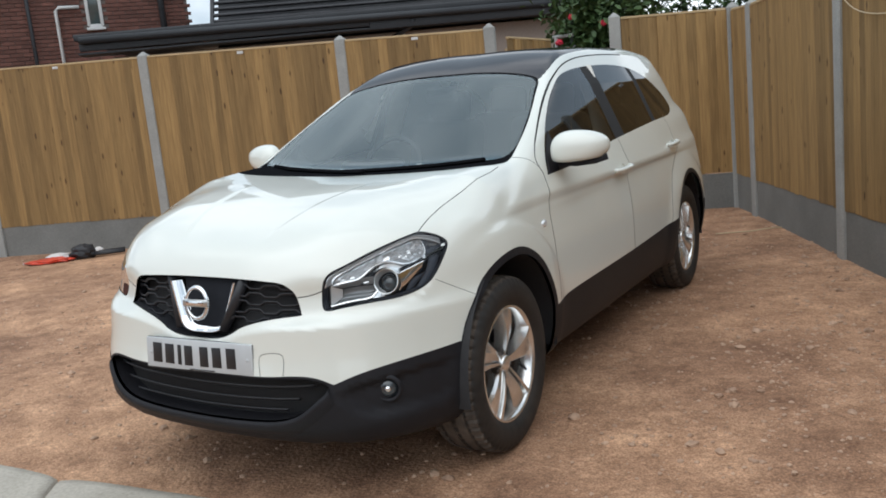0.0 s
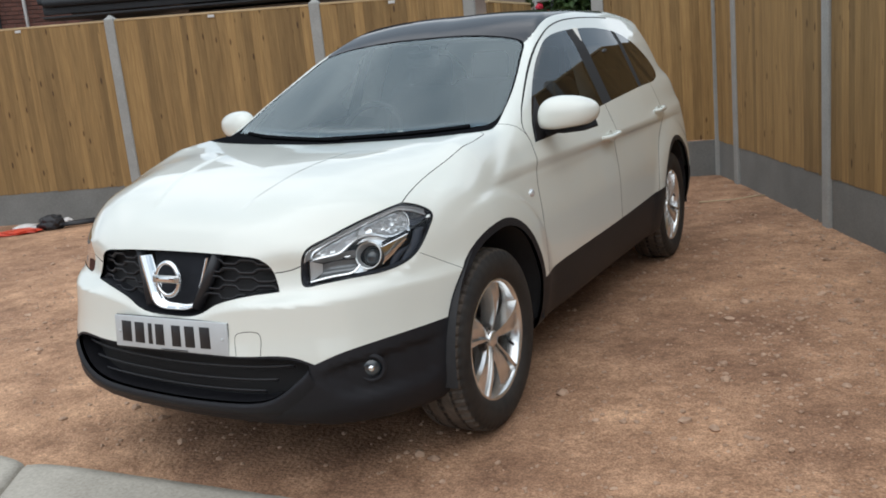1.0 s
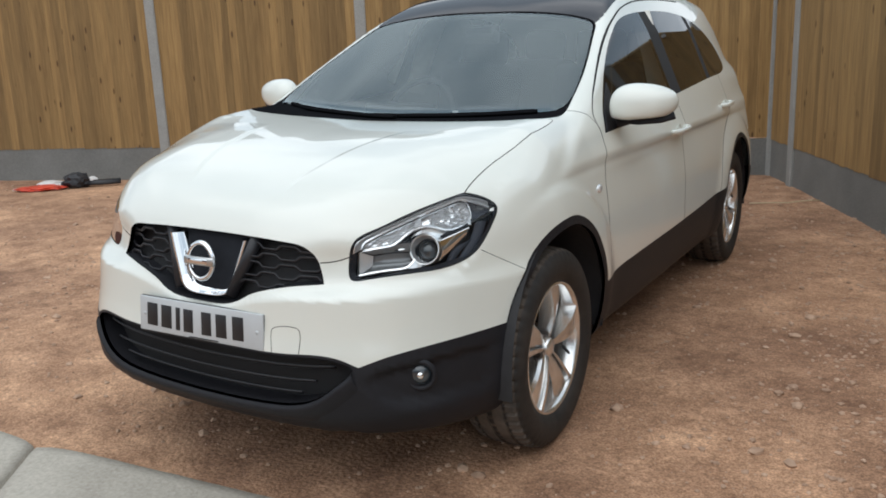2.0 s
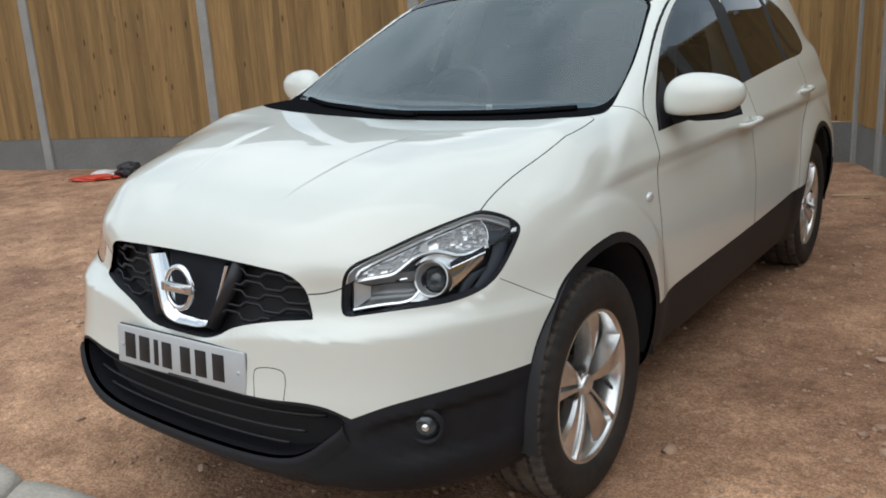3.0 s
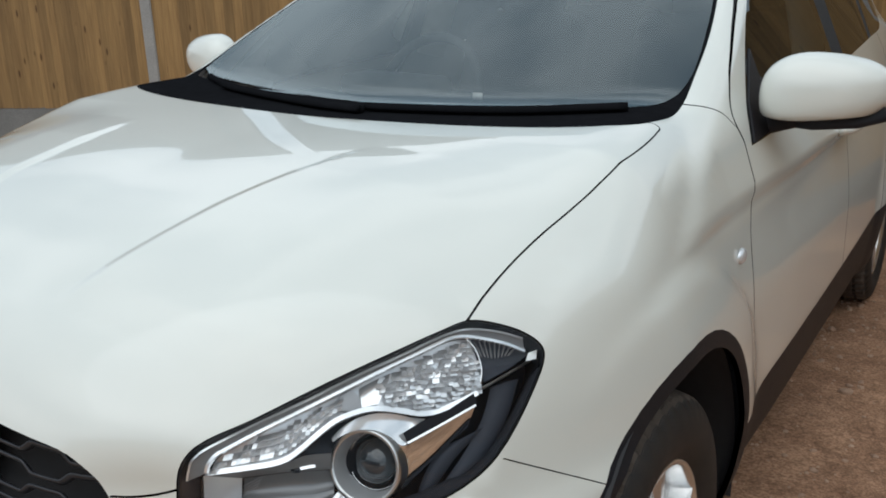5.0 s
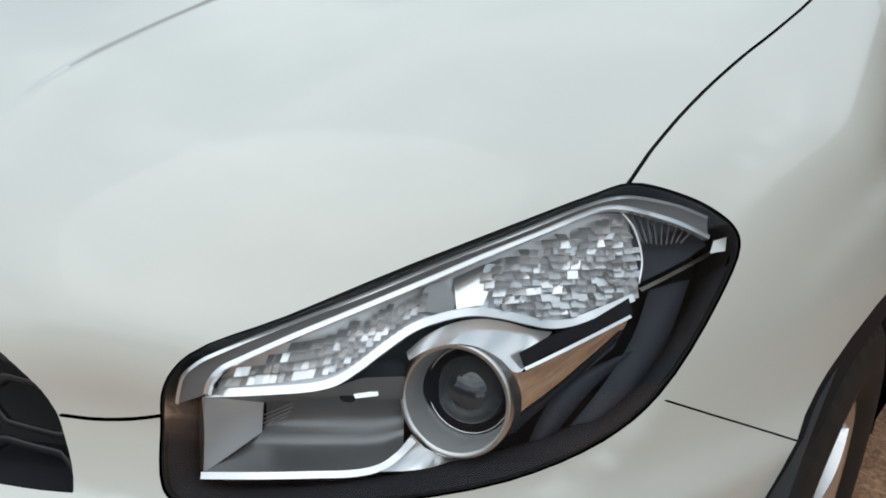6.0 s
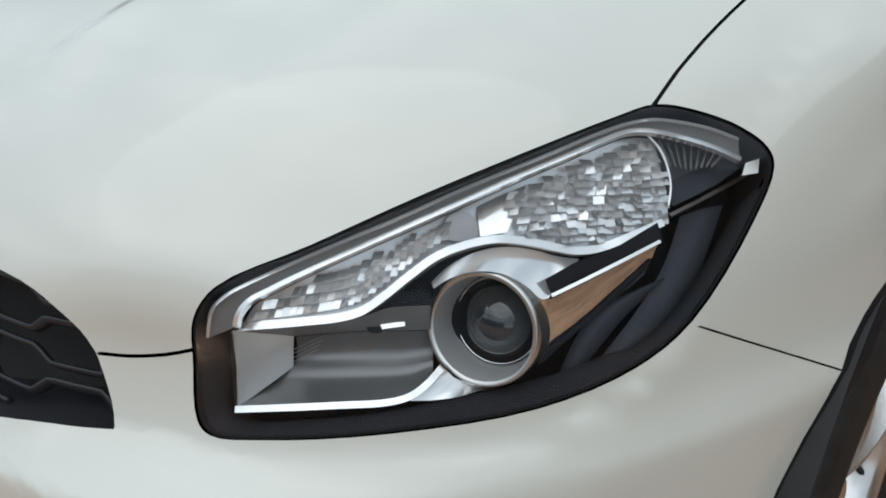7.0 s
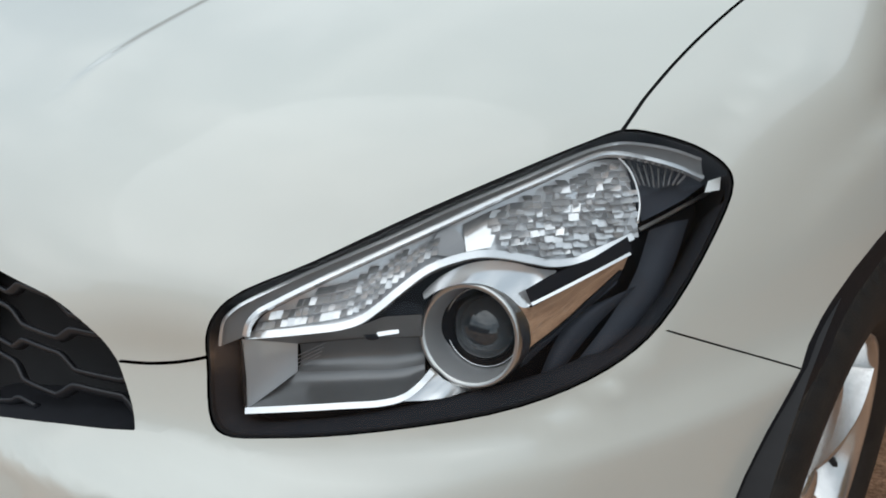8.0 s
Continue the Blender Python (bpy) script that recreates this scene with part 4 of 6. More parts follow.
def chrome_v():
    """A broad chrome V with a raised inner flank."""
    path = rounded([(-0.168, 0.822), (-0.135, 0.730), (-0.104, 0.662), (-0.070, 0.648), (0.0, 0.645), (0.070, 0.648), (0.104, 0.662), (0.135, 0.730), (0.168, 0.822)], 5, closed=False)
    inner = rounded([(-0.132, 0.822), (-0.104, 0.745), (-0.082, 0.692), (-0.060, 0.674), (0.0, 0.671), (0.060, 0.674), (0.082, 0.692), (0.104, 0.745), (0.132, 0.822)], 5, closed=False)
    a, b = np.array(path), np.array(inner)
    rows = [(0.0, 0.040), (0.0, 0.000), (0.06, -0.006), (0.25, -0.004), (0.95, 0.022), (1.0, 0.045)]
    pos, n = [], len(a)
    for w, deep in rows:
        q = a * (1 - w) + b * w
        pos.append(np.column_stack((q[:, 0], 0.140 + 0.05 * q[:, 0] + 0.25 * q[:, 0] ** 2 + 0.12 * (q[:, 1] - 0.65) + np.full(n, deep), q[:, 1])))
    faces = [(k * n + i, k * n + i + 1, (k + 1) * n + i + 1, (k + 1) * n + i) for k in range(len(rows) - 1) for i in range(n - 1)]
    return from_lists("chrome_trim", np.concatenate(pos), faces, CHROME, grille, "bright chrome V-shaped trim")


chrome_v()
badge = new("badge")
badge.parent = car
badge.matrix_basis = pose(0.004, 0.126, 0.757, -6, 0, 2.6)
tagged(badge, "chrome ring badge with a plain bar")
ring_pts = [(0.058 * math.cos(math.tau * i / 48), 0, 0.056 * math.sin(math.tau * i / 48)) for i in range(48)]
part("ring", tube(ring_pts, 0.0085, 10, True, 0.8), CHROME, badge, "chrome ring")
part("name_bar", box(0.136, 0.016, 0.026, 0.004, (0, -0.006, 0)), SATIN, badge, "chrome bar")
part("name_field", box(0.096, 0.004, 0.015, 0.001, (0, -0.0145, 0)), CHROME, badge, "plain field")

plate = new("number_plate")
plate.parent = car
plate.matrix_basis = pose(0.014, 0.090, 0.569, -5, 0, 2.6)
tagged(plate, "white number plate with plain black bars")
part("backing", box(0.520, 0.008, 0.111, 0.003), PLATE_WHITE, plate, "white plate")
part("holder", box(0.526, 0.010, 0.120, 0.004, (0, 0.008, -0.004)), BLACK_PLASTIC, plate, "black plate holder")
for x in (-0.205, -0.145, -0.095, -0.048, 0.035, 0.098, 0.165):
    part("character_bar", box(0.018 if x == -0.095 else 0.043, 0.002, 0.072, 0.0005, (x, -0.0048, 0.002)), PLATE_BLACK, plate, "black bar")
part("maker_bar", box(0.13, 0.0015, 0.004, 0, (0.02, -0.0046, -0.047)), PLATE_BLACK, plate, "thin dark bar")
for x in (-0.238, 0.238):
    screw = lathe([(0, 0.006), (-0.002, 0.005), (-0.003, 0.0)], 12)
    bmesh.ops.rotate(screw, cent=(0, 0, 0), matrix=Matrix.Rotation(radians(90), 3, "Z"), verts=screw.verts)
    bmesh.ops.translate(screw, vec=(x, -0.0045, 0.0), verts=screw.verts)
    part("screw_cap", screw, PLATE_WHITE, plate)

intake = new("lower_intake")
intake.parent = car
tagged(intake, "black slatted lower intake")
filled(NOSE, both_halves(INTAKE_LINE), 0.085, "backing", GAP, intake, "black backing", 8)
skirt(NOSE, both_halves(INTAKE_LINE), 0.0, 0.088, "edge", BLACK_PLASTIC, intake, "black intake edge")
for z0, reach_x in ((0.386, 0.38), (0.424, 0.43), (0.466, 0.485)):
    bar(NOSE, [(x, z0 + 0.012 * (x / 0.5) ** 2) for x in np.linspace(-reach_x, reach_x, 41)], 0.007, 0.036, 2.2, "slat", GRILLE, intake)
lip_line = [(p[0] + MID, p[1]) for p in INTAKE_LINE if p[1] < 0.486 and p[0] > -MID]
lip_line = lip_line + [(-p[0], p[1]) for p in lip_line[::-1]]
lip_rows = []
for drop, deep in ((0.0, 0.004), (0.004, -0.010), (0.018, -0.013), (0.040, -0.008), (0.060, 0.004)):
    lip_rows.append(NOSE.cast([(p[0] * (1 + drop * 0.5), p[1] - drop) for p in lip_line], deep))
count = len(lip_line)
from_lists("lip", np.concatenate(lip_rows), [(k * count + i, k * count + i + 1, (k + 1) * count + i + 1, (k + 1) * count + i) for k in range(4) for i in range(count - 1)], BLACK_PLASTIC, intake, "black bumper lip below the intake")
# fog lamps in their recesses
for s in BOTH:
    fog = new("fog_lamp")
    fog.parent = car
    spot = NOSE.cast([(0.690, 0.440)], -0.006)[0]
    fog.matrix_basis = pose(s * spot[0], spot[1], spot[2], 0, 0, s * 28)
    tagged(fog, "small round fog lamp in black recess")
    # the chrome bulb_shield is a bead added as the lamp's one small highlight
    for nm, prof, mat in (("bowl", [(0.0, 0.050), (0.006, 0.046), (0.020, 0.036), (0.024, 0.0)], GLOSS_BLACK), ("glass", [(0.006, 0.033), (-0.002, 0.026), (-0.007, 0.013), (-0.008, 0.0)], LENS_BALL), ("bulb_shield", [(-0.004, 0.012), (-0.011, 0.008), (-0.012, 0.0)], CHROME), ("bezel", [(0.0, 0.050), (-0.008, 0.044), (-0.008, 0.036), (0.004, 0.034)], BLACK_PLASTIC)):
        bm = lathe(prof, 32)
        bmesh.ops.rotate(bm, cent=(0, 0, 0), matrix=Matrix.Rotation(radians(90), 3, "Z"), verts=bm.verts)
        part(nm, bm, mat, fog)

# side repeaters, mirrors, door handles
for s in BOTH:
    at = SIDE.cast([(1.316, 0.829)])[0]
    bm = lathe([(0.0, 0.020), (0.006, 0.018), (0.009, 0.012), (0.010, 0.0)], 24)
    bmesh.ops.scale(bm, vec=(1, 1.15, 0.8), verts=bm.verts)
    ob = part("side_repeater", bm, REFLECTOR, car, "clear oval side indicator")
    ob.matrix_basis = pose(s * at[0], at[1], at[2], 0, 0, 0 if s > 0 else 180)

    mirror = new("door_mirror")
    mirror.parent = car
    mirror.matrix_basis = Matrix.Translation((s * 0.938, 1.60, 1.118))
    tagged(mirror, "white door mirror on black foot")
    bm = bmesh.new()
    bmesh.ops.create_uvsphere(bm, u_segments=36, v_segments=24, radius=1)
    for v in bm.verts:
        x, y, z = v.co
        p = [math.copysign(abs(c) ** 0.84, c) for c in (x, y, z)]
        wide = 1.04 - 0.26 * p[0]
        v.co = Vector((s * (0.125 * p[0]), 0.082 * p[1] * (0.55 if p[1] > 0 else 1.0) + 0.03 * p[0], 0.076 * p[2] * wide + 0.008 * p[0]))
        if v.co.z < -0.045:
            v.co.z = -0.045 - (abs(v.co.z) - 0.045) * 0.35
    bmesh.ops.recalc_face_normals(bm, faces=bm.faces)
    part("shell", bm, PAINT, mirror, "white mirror shell")
    part("base_trim", tube([(s * -0.10, 0.03, -0.060), (s * -0.02, 0.0, -0.062), (s * 0.06, 0.01, -0.056), (s * 0.11, 0.03, -0.042)], 0.022, 10, False, 0.6), BLACK_PLASTIC, mirror, "black lower trim")
    part("foot", tube([(s * -0.19, 0.03, -0.085), (s * -0.13, 0.025, -0.075), (s * -0.05, 0.01, -0.058)], 0.030, 10, False, 0.7, taper=[1.2, 1.0, 0.7]), BLACK_PLASTIC, mirror, "black mirror foot")
    glass_bm = box(0.17, 0.004, 0.09, 0.01, (0, 0.040, 0.0))
    part("mirror_glass", glass_bm, CHROME, mirror, "mirror glass")
    tri = SIDE.cast([(1.49, 1.022), (1.54, 1.100), (1.66, 1.20), (1.66, 1.034)], 0.0)
    tri[:, 0] += 0.004
    inner_tri = tri - np.array([0.02, 0, 0])
    quad = np.concatenate((tri, inner_tri)) * np.array([s, 1, 1])
    from_lists("mirror_triangle", quad, [(0, 1, 2, 3), (7, 6, 5, 4), (0, 4, 5, 1), (1, 5, 6, 2), (2, 6, 7, 3), (3, 7, 4, 0)], BLACK_PLASTIC, car, "black mirror triangle", smooth=False)

    for y0, z0 in ((2.32, 0.946), (3.40, 0.985)):
        at = SIDE.cast([(y0 + 0.02, z0), (y0 - 0.10, z0 - 0.003), (y0 + 0.12, z0 + 0.003)])
        handle = new("door_handle")
        handle.parent = car
        tagged(handle, "white pull handle")
        grip = [at[1] + (-0.002, 0, 0), at[1] * 0.75 + at[0] * 0.25 + (0.022, 0, 0), at[0] + (0.030, 0, 0), at[2] * 0.75 + at[0] * 0.25 + (0.026, 0, 0), at[2] + (0.002, 0, 0)]
        bm = tube([(s * p[0], p[1], p[2]) for p in rounded(grip, 4, closed=False)], 0.014, 10, False, 0.75)
        part("grip", bm, PAINT, handle)
        bm = lathe([(0.0, 0.030), (0.0015, 0.030), (0.0, 0.026), (-0.012, 0.012), (-0.014, 0.0)], 24)
        bmesh.ops.scale(bm, vec=(1, 1.3, 0.9), verts=bm.verts)
        cup = part("cup", bm, PAINT, handle)
        cup.matrix_basis = pose(s * (at[0][0] + 0.001), at[0][1], at[0][2], 0, 0, 0 if s > 0 else 180)

# wipers on the screen's foot
for pts_w in ([(0.655, 1.225), (0.45, 1.150), (0.15, 1.120), (-0.04, 1.120)], [(0.12, 1.085), (-0.15, 1.120), (-0.42, 1.180), (-0.58, 1.255)]):
    wiper = new("wiper")
    wiper.parent = car
    tagged(wiper, "black windscreen wiper")
    line = rounded(pts_w, 6, closed=False)
    top = PLAN.cast([(p[0] - MID, p[1]) for p in line], -0.009)
    part("blade", tube([tuple(p) for p in top], 0.009, 8, False, 0.8), COWL_BLACK, wiper)
    low = PLAN.cast([(p[0] - MID, p[1] - 0.014) for p in line[:14]], -0.012)
    part("arm", tube([tuple(p) for p in low], 0.009, 8, False, 0.6), COWL_BLACK, wiper)

# cabin
cabin = new("cabin")
cabin.parent = car
tagged(cabin, "dark cabin with cloth seats")
bm = bmesh.new()
rows = [(1.42, 1.00), (1.52, 1.035), (1.75, 1.045), (1.84, 1.02), (1.88, 0.93), (1.86, 0.70), (1.80, 0.55)]
rings = [[bm.verts.new((x, y + 0.05 * (x / 0.7) ** 2, z + 0.02 * math.cos(x * 6))) for x in np.linspace(-0.68, 0.68, 21)] for y, z in rows]
for p, q in zip(rings, rings[1:]):
    for i in range(20):
        bm.faces.new((p[i], p[i + 1], q[i + 1], q[i]))
part("dashboard", bm, CABIN_DARK, cabin, "black dashboard")
part("binnacle", box(0.34, 0.16, 0.07, 0.03, (-0.37, 1.80, 1.06)), CABIN_DARK, cabin, "black instrument hood")
wheel_ring = [(0.185 * math.cos(math.tau * i / 40), 0, 0.185 * math.sin(math.tau * i / 40)) for i in range(40)]
bm = tube(wheel_ring, 0.016, 10, True)
add(bm, box(0.15, 0.05, 0.11, 0.02))
add(bm, box(0.34, 0.02, 0.035, 0.008, (0, 0, 0.0)))
add(bm, box(0.04, 0.02, 0.18, 0.008, (0, 0, -0.09)))
ob = part("steering_wheel", bm, CABIN_DARK, cabin, "black steering wheel")
ob.matrix_basis = pose(-0.37, 1.98, 1.02, -24)
for x, y in ((-0.37, 2.38), (0.37, 2.38), (-0.37, 3.22), (0.37, 3.22)):
    part("seat_cushion", box(0.50, 0.52, 0.18, 0.06, (x, y - 0.12, 0.62), 3), SEAT_CLOTH, cabin, "dark cloth seat")
    back = box(0.48, 0.16, 0.62, 0.06, segments=3)
    ob = part("seat_back", back, SEAT_CLOTH, cabin, "dark cloth seat back")
    ob.matrix_basis = pose(x, y + 0.20, 0.95, -14)
    ob = part("headrest", box(0.27, 0.10, 0.19, 0.045, segments=3), SEAT_CLOTH, cabin, "dark headrest")
    ob.matrix_basis = pose(x, y + 0.31, 1.33, -10)
for s in BOTH:
    part("pillar_trim", tube([(s * 0.735, 2.52, 1.08), (s * 0.69, 2.54, 1.28), (s * 0.615, 2.56, 1.49)], 0.055, 10, False, 0.35), CABIN_PALE, cabin, "pale pillar trim")
drawn_patch = rounded([(-0.13 - MID, 2.035), (0.13 - MID, 2.035), (0.10 - MID, 1.965), (0.06 - MID, 1.925), (-0.06 - MID, 1.925), (-0.10 - MID, 1.965)], 4)
part("roof_lining", box(0.96, 1.5, 0.02, 0.008, (0, 3.05, 1.50)), CABIN_PALE, cabin, "pale roof lining")
filled(PLAN, drawn_patch, 0.004, "sensor_patch", CABIN_DARK, cabin, "dark shaded patch at the screen's top", 4)
part("rear_view_mirror", box(0.24, 0.04, 0.065, 0.02, (0, 1.99, 1.40)), CABIN_DARK, cabin, "black interior mirror")
part("sensor_pod", box(0.20, 0.10, 0.04, 0.015, (0, 2.00, 1.435)), CABIN_DARK, cabin, "black sensor pod behind the screen")
part("paper_disc", box(0.03, 0.002, 0.02, 0, (0.12, 1.55, 1.085)), PALE_PLASTIC, cabin, "small pale sticker")

# ---- headlights ----
STRIP1 = [(-0.1928, -0.0545), (-0.1884, -0.0434), (-0.1840, -0.0342), (-0.1721, -0.0254), (-0.1504, -0.0170), (-0.1092, -0.0030), (-0.0466, 0.0178), (0.0118, 0.0403), (0.0718, 0.0623), (0.1202, 0.0814), (0.1453, 0.0890), (0.1653, 0.0908), (0.2050, 0.0836), (0.2327, 0.0734)]
STRIP2 = [(-0.1690, -0.0488), (-0.1643, -0.0391), (-0.1552, -0.0309), (-0.1380, -0.0240), (-0.0922, -0.0069), (-0.0474, 0.0092), (-0.0025, 0.0262), (0.0433, 0.0447), (0.0905, 0.0630), (0.1199, 0.0751), (0.1389, 0.0816), (0.1547, 0.0823), (0.1819, 0.0768), (0.2117, 0.0675), (0.2343, 0.0572)]
WAVE = [(-0.1730, -0.0476), (-0.1442, -0.0488), (-0.1162, -0.0494), (-0.0888, -0.0489), (-0.0728, -0.0456), (-0.0565, -0.0364), (-0.0378, -0.0233), (-0.0145, -0.0086), (0.0083, -0.0014), (0.0311, 0.0014), (0.0536, -0.0018), (0.0763, -0.0080), (0.0925, -0.0115), (0.1093, -0.0106), (0.1342, -0.0030), (0.1653, 0.0086)]
MAIN_MOUTH = [(-0.1749, -0.0502), (-0.1824, -0.1107), (-0.1104, -0.1150), (-0.0438, -0.1171), (-0.0260, -0.1069)]
MAIN_FOLD = [(-0.1350, -0.0574), (-0.1392, -0.0819), (-0.0899, -0.0864), (-0.0521, -0.0896), (-0.0258, -0.0876)]
MAIN_ROOF = [(-0.1331, -0.0580), (-0.1041, -0.0584), (-0.0713, -0.0593), (-0.0483, -0.0617), (-0.0253, -0.0632)]


def drawn(points, per=5, closed=False, keep=()):
    return rounded(points, per, closed, keep)


def patch(q_rows, deep_rows, name, mat, parent, text, mirror, smooth=True):
    """A surface through rows of drawn points, each with its depths behind the skin."""
    n = len(q_rows[0])
    pos = np.concatenate([LAMP.cast(q, np.broadcast_to(d, (n,)).copy()) for q, d in zip(q_rows, deep_rows)])
    faces = [(k * n + i, k * n + i + 1, (k + 1) * n + i + 1, (k + 1) * n + i) for k in range(len(q_rows) - 1) for i in range(n - 1)]
    if mirror:
        pos = pos * np.array([-1, 1, 1])
    return from_lists(name, pos, faces, mat, parent, text, smooth)


def between(a, b, w):
    return np.asarray(a) * (1 - w) + np.asarray(b) * w


def resample(line, n):
    line = np.asarray(line, float)
    d = np.concatenate(([0], np.cumsum(np.linalg.norm(np.diff(line, axis=0), axis=1))))
    t = np.linspace(0, d[-1], n)
    return np.column_stack((np.interp(t, d, line[:, 0]), np.interp(t, d, line[:, 1])))


def ribbon(line, width, deep_top, deep_low, name, mat, parent, text, mirror, wall=0.010):
    """A flat strip along a drawn line, tipped by its two depths, with a turned-in lower edge."""
    line = np.asarray(line, float)
    run = np.gradient(line, axis=0)
    run /= np.maximum(np.linalg.norm(run, axis=1, keepdims=True), 1e-9)
    off = np.column_stack((-run[:, 1], run[:, 0])) * width / 2
    return patch([line + off, line - off, line - off * 1.02], [deep_top, deep_low, deep_low + wall], name, mat, parent, text, mirror, False)


def headlight(mirror):
    lamp = new("headlight")
    lamp.parent = car
    tagged(lamp, "clear headlight with chrome projector and faceted reflector")
    outline = np.asarray(LAMP_LINE)
    mid = outline.mean(axis=0)
    sx = -1 if mirror else 1
    # rubber seal, lens, housing
    pull = outline - (outline - mid) / np.linalg.norm(outline - mid, axis=1, keepdims=True) * 0.0036
    patch([np.vstack((outline, outline[:1])), np.vstack((pull, pull[:1]))], [0.004, 0.003], "seal", GAP, lamp, "black rubber seal", mirror)
    lens = filled(LAMP, pull, 0.001, "lens", GLASS_LAMP, lamp, "clear plastic lens", 10, mirror, lambda u, v, r: 0.001 * max(0, r - 0.92) / 0.08)
    lens.visible_shadow = False
    skirt(LAMP, pull, 0.003, 0.075, "housing_wall", LAMP_BLACK, lamp, "black housing wall", mirror, 0.93)
    filled(LAMP, outline, 0.078, "housing_back", LAMP_BLACK, lamp, "black housing back", 6, mirror, squeeze=0.95)
    # black bezel, broad below and on the inner side
    inner = []
    for p in outline:
        edge = 0.006
        if p[1] < -0.085 and p[0] < 0.14:
            edge = 0.0225
        elif p[0] < -0.18:
            edge = 0.024 if p[1] < -0.05 else 0.007
        elif p[0] > 0.10 and p[1] < 0.03:
            edge = 0.016
        inner.append(p - (p - mid) / np.linalg.norm(p - mid) * edge)
    inner = np.asarray(inner)
    ring0, ring1 = np.vstack((pull, pull[:1])), np.vstack((inner, inner[:1]))
    patch([ring0, between(ring0, ring1, 0.5), ring1, ring1], [0.008, 0.013, 0.022, 0.055], "bezel", LAMP_BLACK, lamp, "black bezel", mirror)
    # smoke-grey band between the two bright strips
    one, two = resample(drawn(STRIP1), 61), resample(drawn(STRIP2), 61)
    patch([one, between(one, two, 0.5), two], [0.0105, 0.014, 0.014], "upper_band", LAMP_GREY, lamp, "smoke-grey band under the lens", mirror)
    ribbon(drawn(STRIP1), 0.0030, 0.0092, 0.0082, "upper_trim", TRIM, lamp, "thin chrome upper trim", mirror, 0.004)
    ribbon(drawn(STRIP2), 0.0042, 0.0122, 0.0106, "trim_frame", TRIM, lamp, "curved chrome frame", mirror)
    ribbon(drawn(WAVE), 0.0068, 0.0258, 0.0224, "trim_wave", TRIM, lamp, "broad waved chrome sill", mirror, 0.014)
    # upper lamp: a mosaic of small tipped mirrors in two fields, a smooth dish between them
    roof_u, roof_v = np.array(drawn(STRIP2)).T
    keep = np.argmax(roof_v)
    sill_u, sill_v = np.array(drawn(WAVE)).T
    rng = random.Random(5)
    cells, depths, faces = [], [], []

    def roof_line(u):
        return np.interp(u, roof_u[:keep + 1], roof_v[:keep + 1]) if u < roof_u[keep] else np.interp(u, roof_u[keep:], roof_v[keep:])

    def facet(u, v, w, h, slope_u, slope_v, base, slant):
        for du, dv in ((-1, -1), (1, -1), (1, 1), (-1, 1)):
            cells.append((u + du * w / 2 + slant * dv, v + dv * h / 2))
            depths.append(base + du * w / 2 * slope_u + dv * h / 2 * slope_v)
        k = len(cells) - 4
        faces.append((k, k + 1, k + 2, k + 3))

    # inner field: upright narrow flutes in rising rows, broader pillows along the top
    for row in range(9):
        for i in range(46):
            rank = row / 8
            wide = 0.0056 if row < 3 else 0.0088
            u = -0.1700 + i * wide + 0.0018 * row
            v = np.interp(u, sill_u, sill_v) + 0.0065 + row * 0.0074 + 0.006 * math.sin((u + 0.17) * 9)
            if u > -0.004 or v + 0.004 > roof_line(u) - 0.0025:
                continue
            facet(u, v, wide * 0.93, 0.0070, rng.uniform(-0.35, 0.35), 0.50 + 0.35 * rank + rng.uniform(-0.22, 0.22), 0.026, 0.0011)
    # outer field: larger random pillows, with a bulb-bright middle
    for i in range(22):
        for j in range(18):
            u, v = 0.036 + i * 0.0078, -0.008 + j * 0.0062
            low_v = np.interp(u, sill_u, sill_v)
            if v - 0.004 < low_v + 0.002 or v + 0.004 > roof_line(u) - 0.0025 or u > 0.1700 - 9.0 * (v - 0.040) ** 2 or u < 0.040 + 0.9 * (0.030 - v) * (v > 0.0) * 0.4:
                continue
            facet(u + rng.uniform(-0.0022, 0.0022), v + rng.uniform(-0.0012, 0.0012), 0.0078 * rng.uniform(0.7, 1.45), 0.0062 * rng.uniform(0.8, 1.3), rng.gauss(0, 0.30), 0.66 + rng.gauss(0, 0.24), 0.027 + rng.uniform(-0.0015, 0.0015), rng.uniform(-0.0012, 0.0016))
    verts = LAMP.cast(cells, np.array(depths)) * np.array([sx, 1, 1])
    tagged(from_lists("facet_reflector", verts, faces, FACET, lamp, "mosaic of small silver mirrors", smooth=False), kind="stuff")
    span = np.linspace(-0.172, 0.172, 60)
    top, low = np.array([(u, roof_line(u)) for u in span]), np.array([(u, np.interp(u, sill_u, sill_v)) for u in span])
    patch([top, between(top, low, 0.5), low], [0.034, 0.038, 0.033], "reflector_back", REFLECTOR, lamp, "silver back of the upper lamp", mirror)
    dish_a = resample([(0.0170, 0.0298), (0.0359, 0.0380), (0.0563, 0.0452)], 10)
    dish_b = resample([(0.0186, 0.0041), (0.0304, 0.0055), (0.0391, 0.0063)], 10)
    patch([dish_a, between(dish_a, dish_b, 0.5), dish_b], [0.034, 0.029, 0.0255], "reflector_dish", TRIM, lamp, "smooth chrome dish between the facets", mirror)
    filled(LAMP, drawn([(-0.0038, 0.0242), (0.0090, 0.0259), (0.0166, 0.0167), (0.0167, 0.0048), (0.0016, 0.0023), (-0.0094, 0.0071)], 4, True), 0.029, "dish_shade", BOX_SILVER, lamp, "dark side of the dish", 3, mirror)
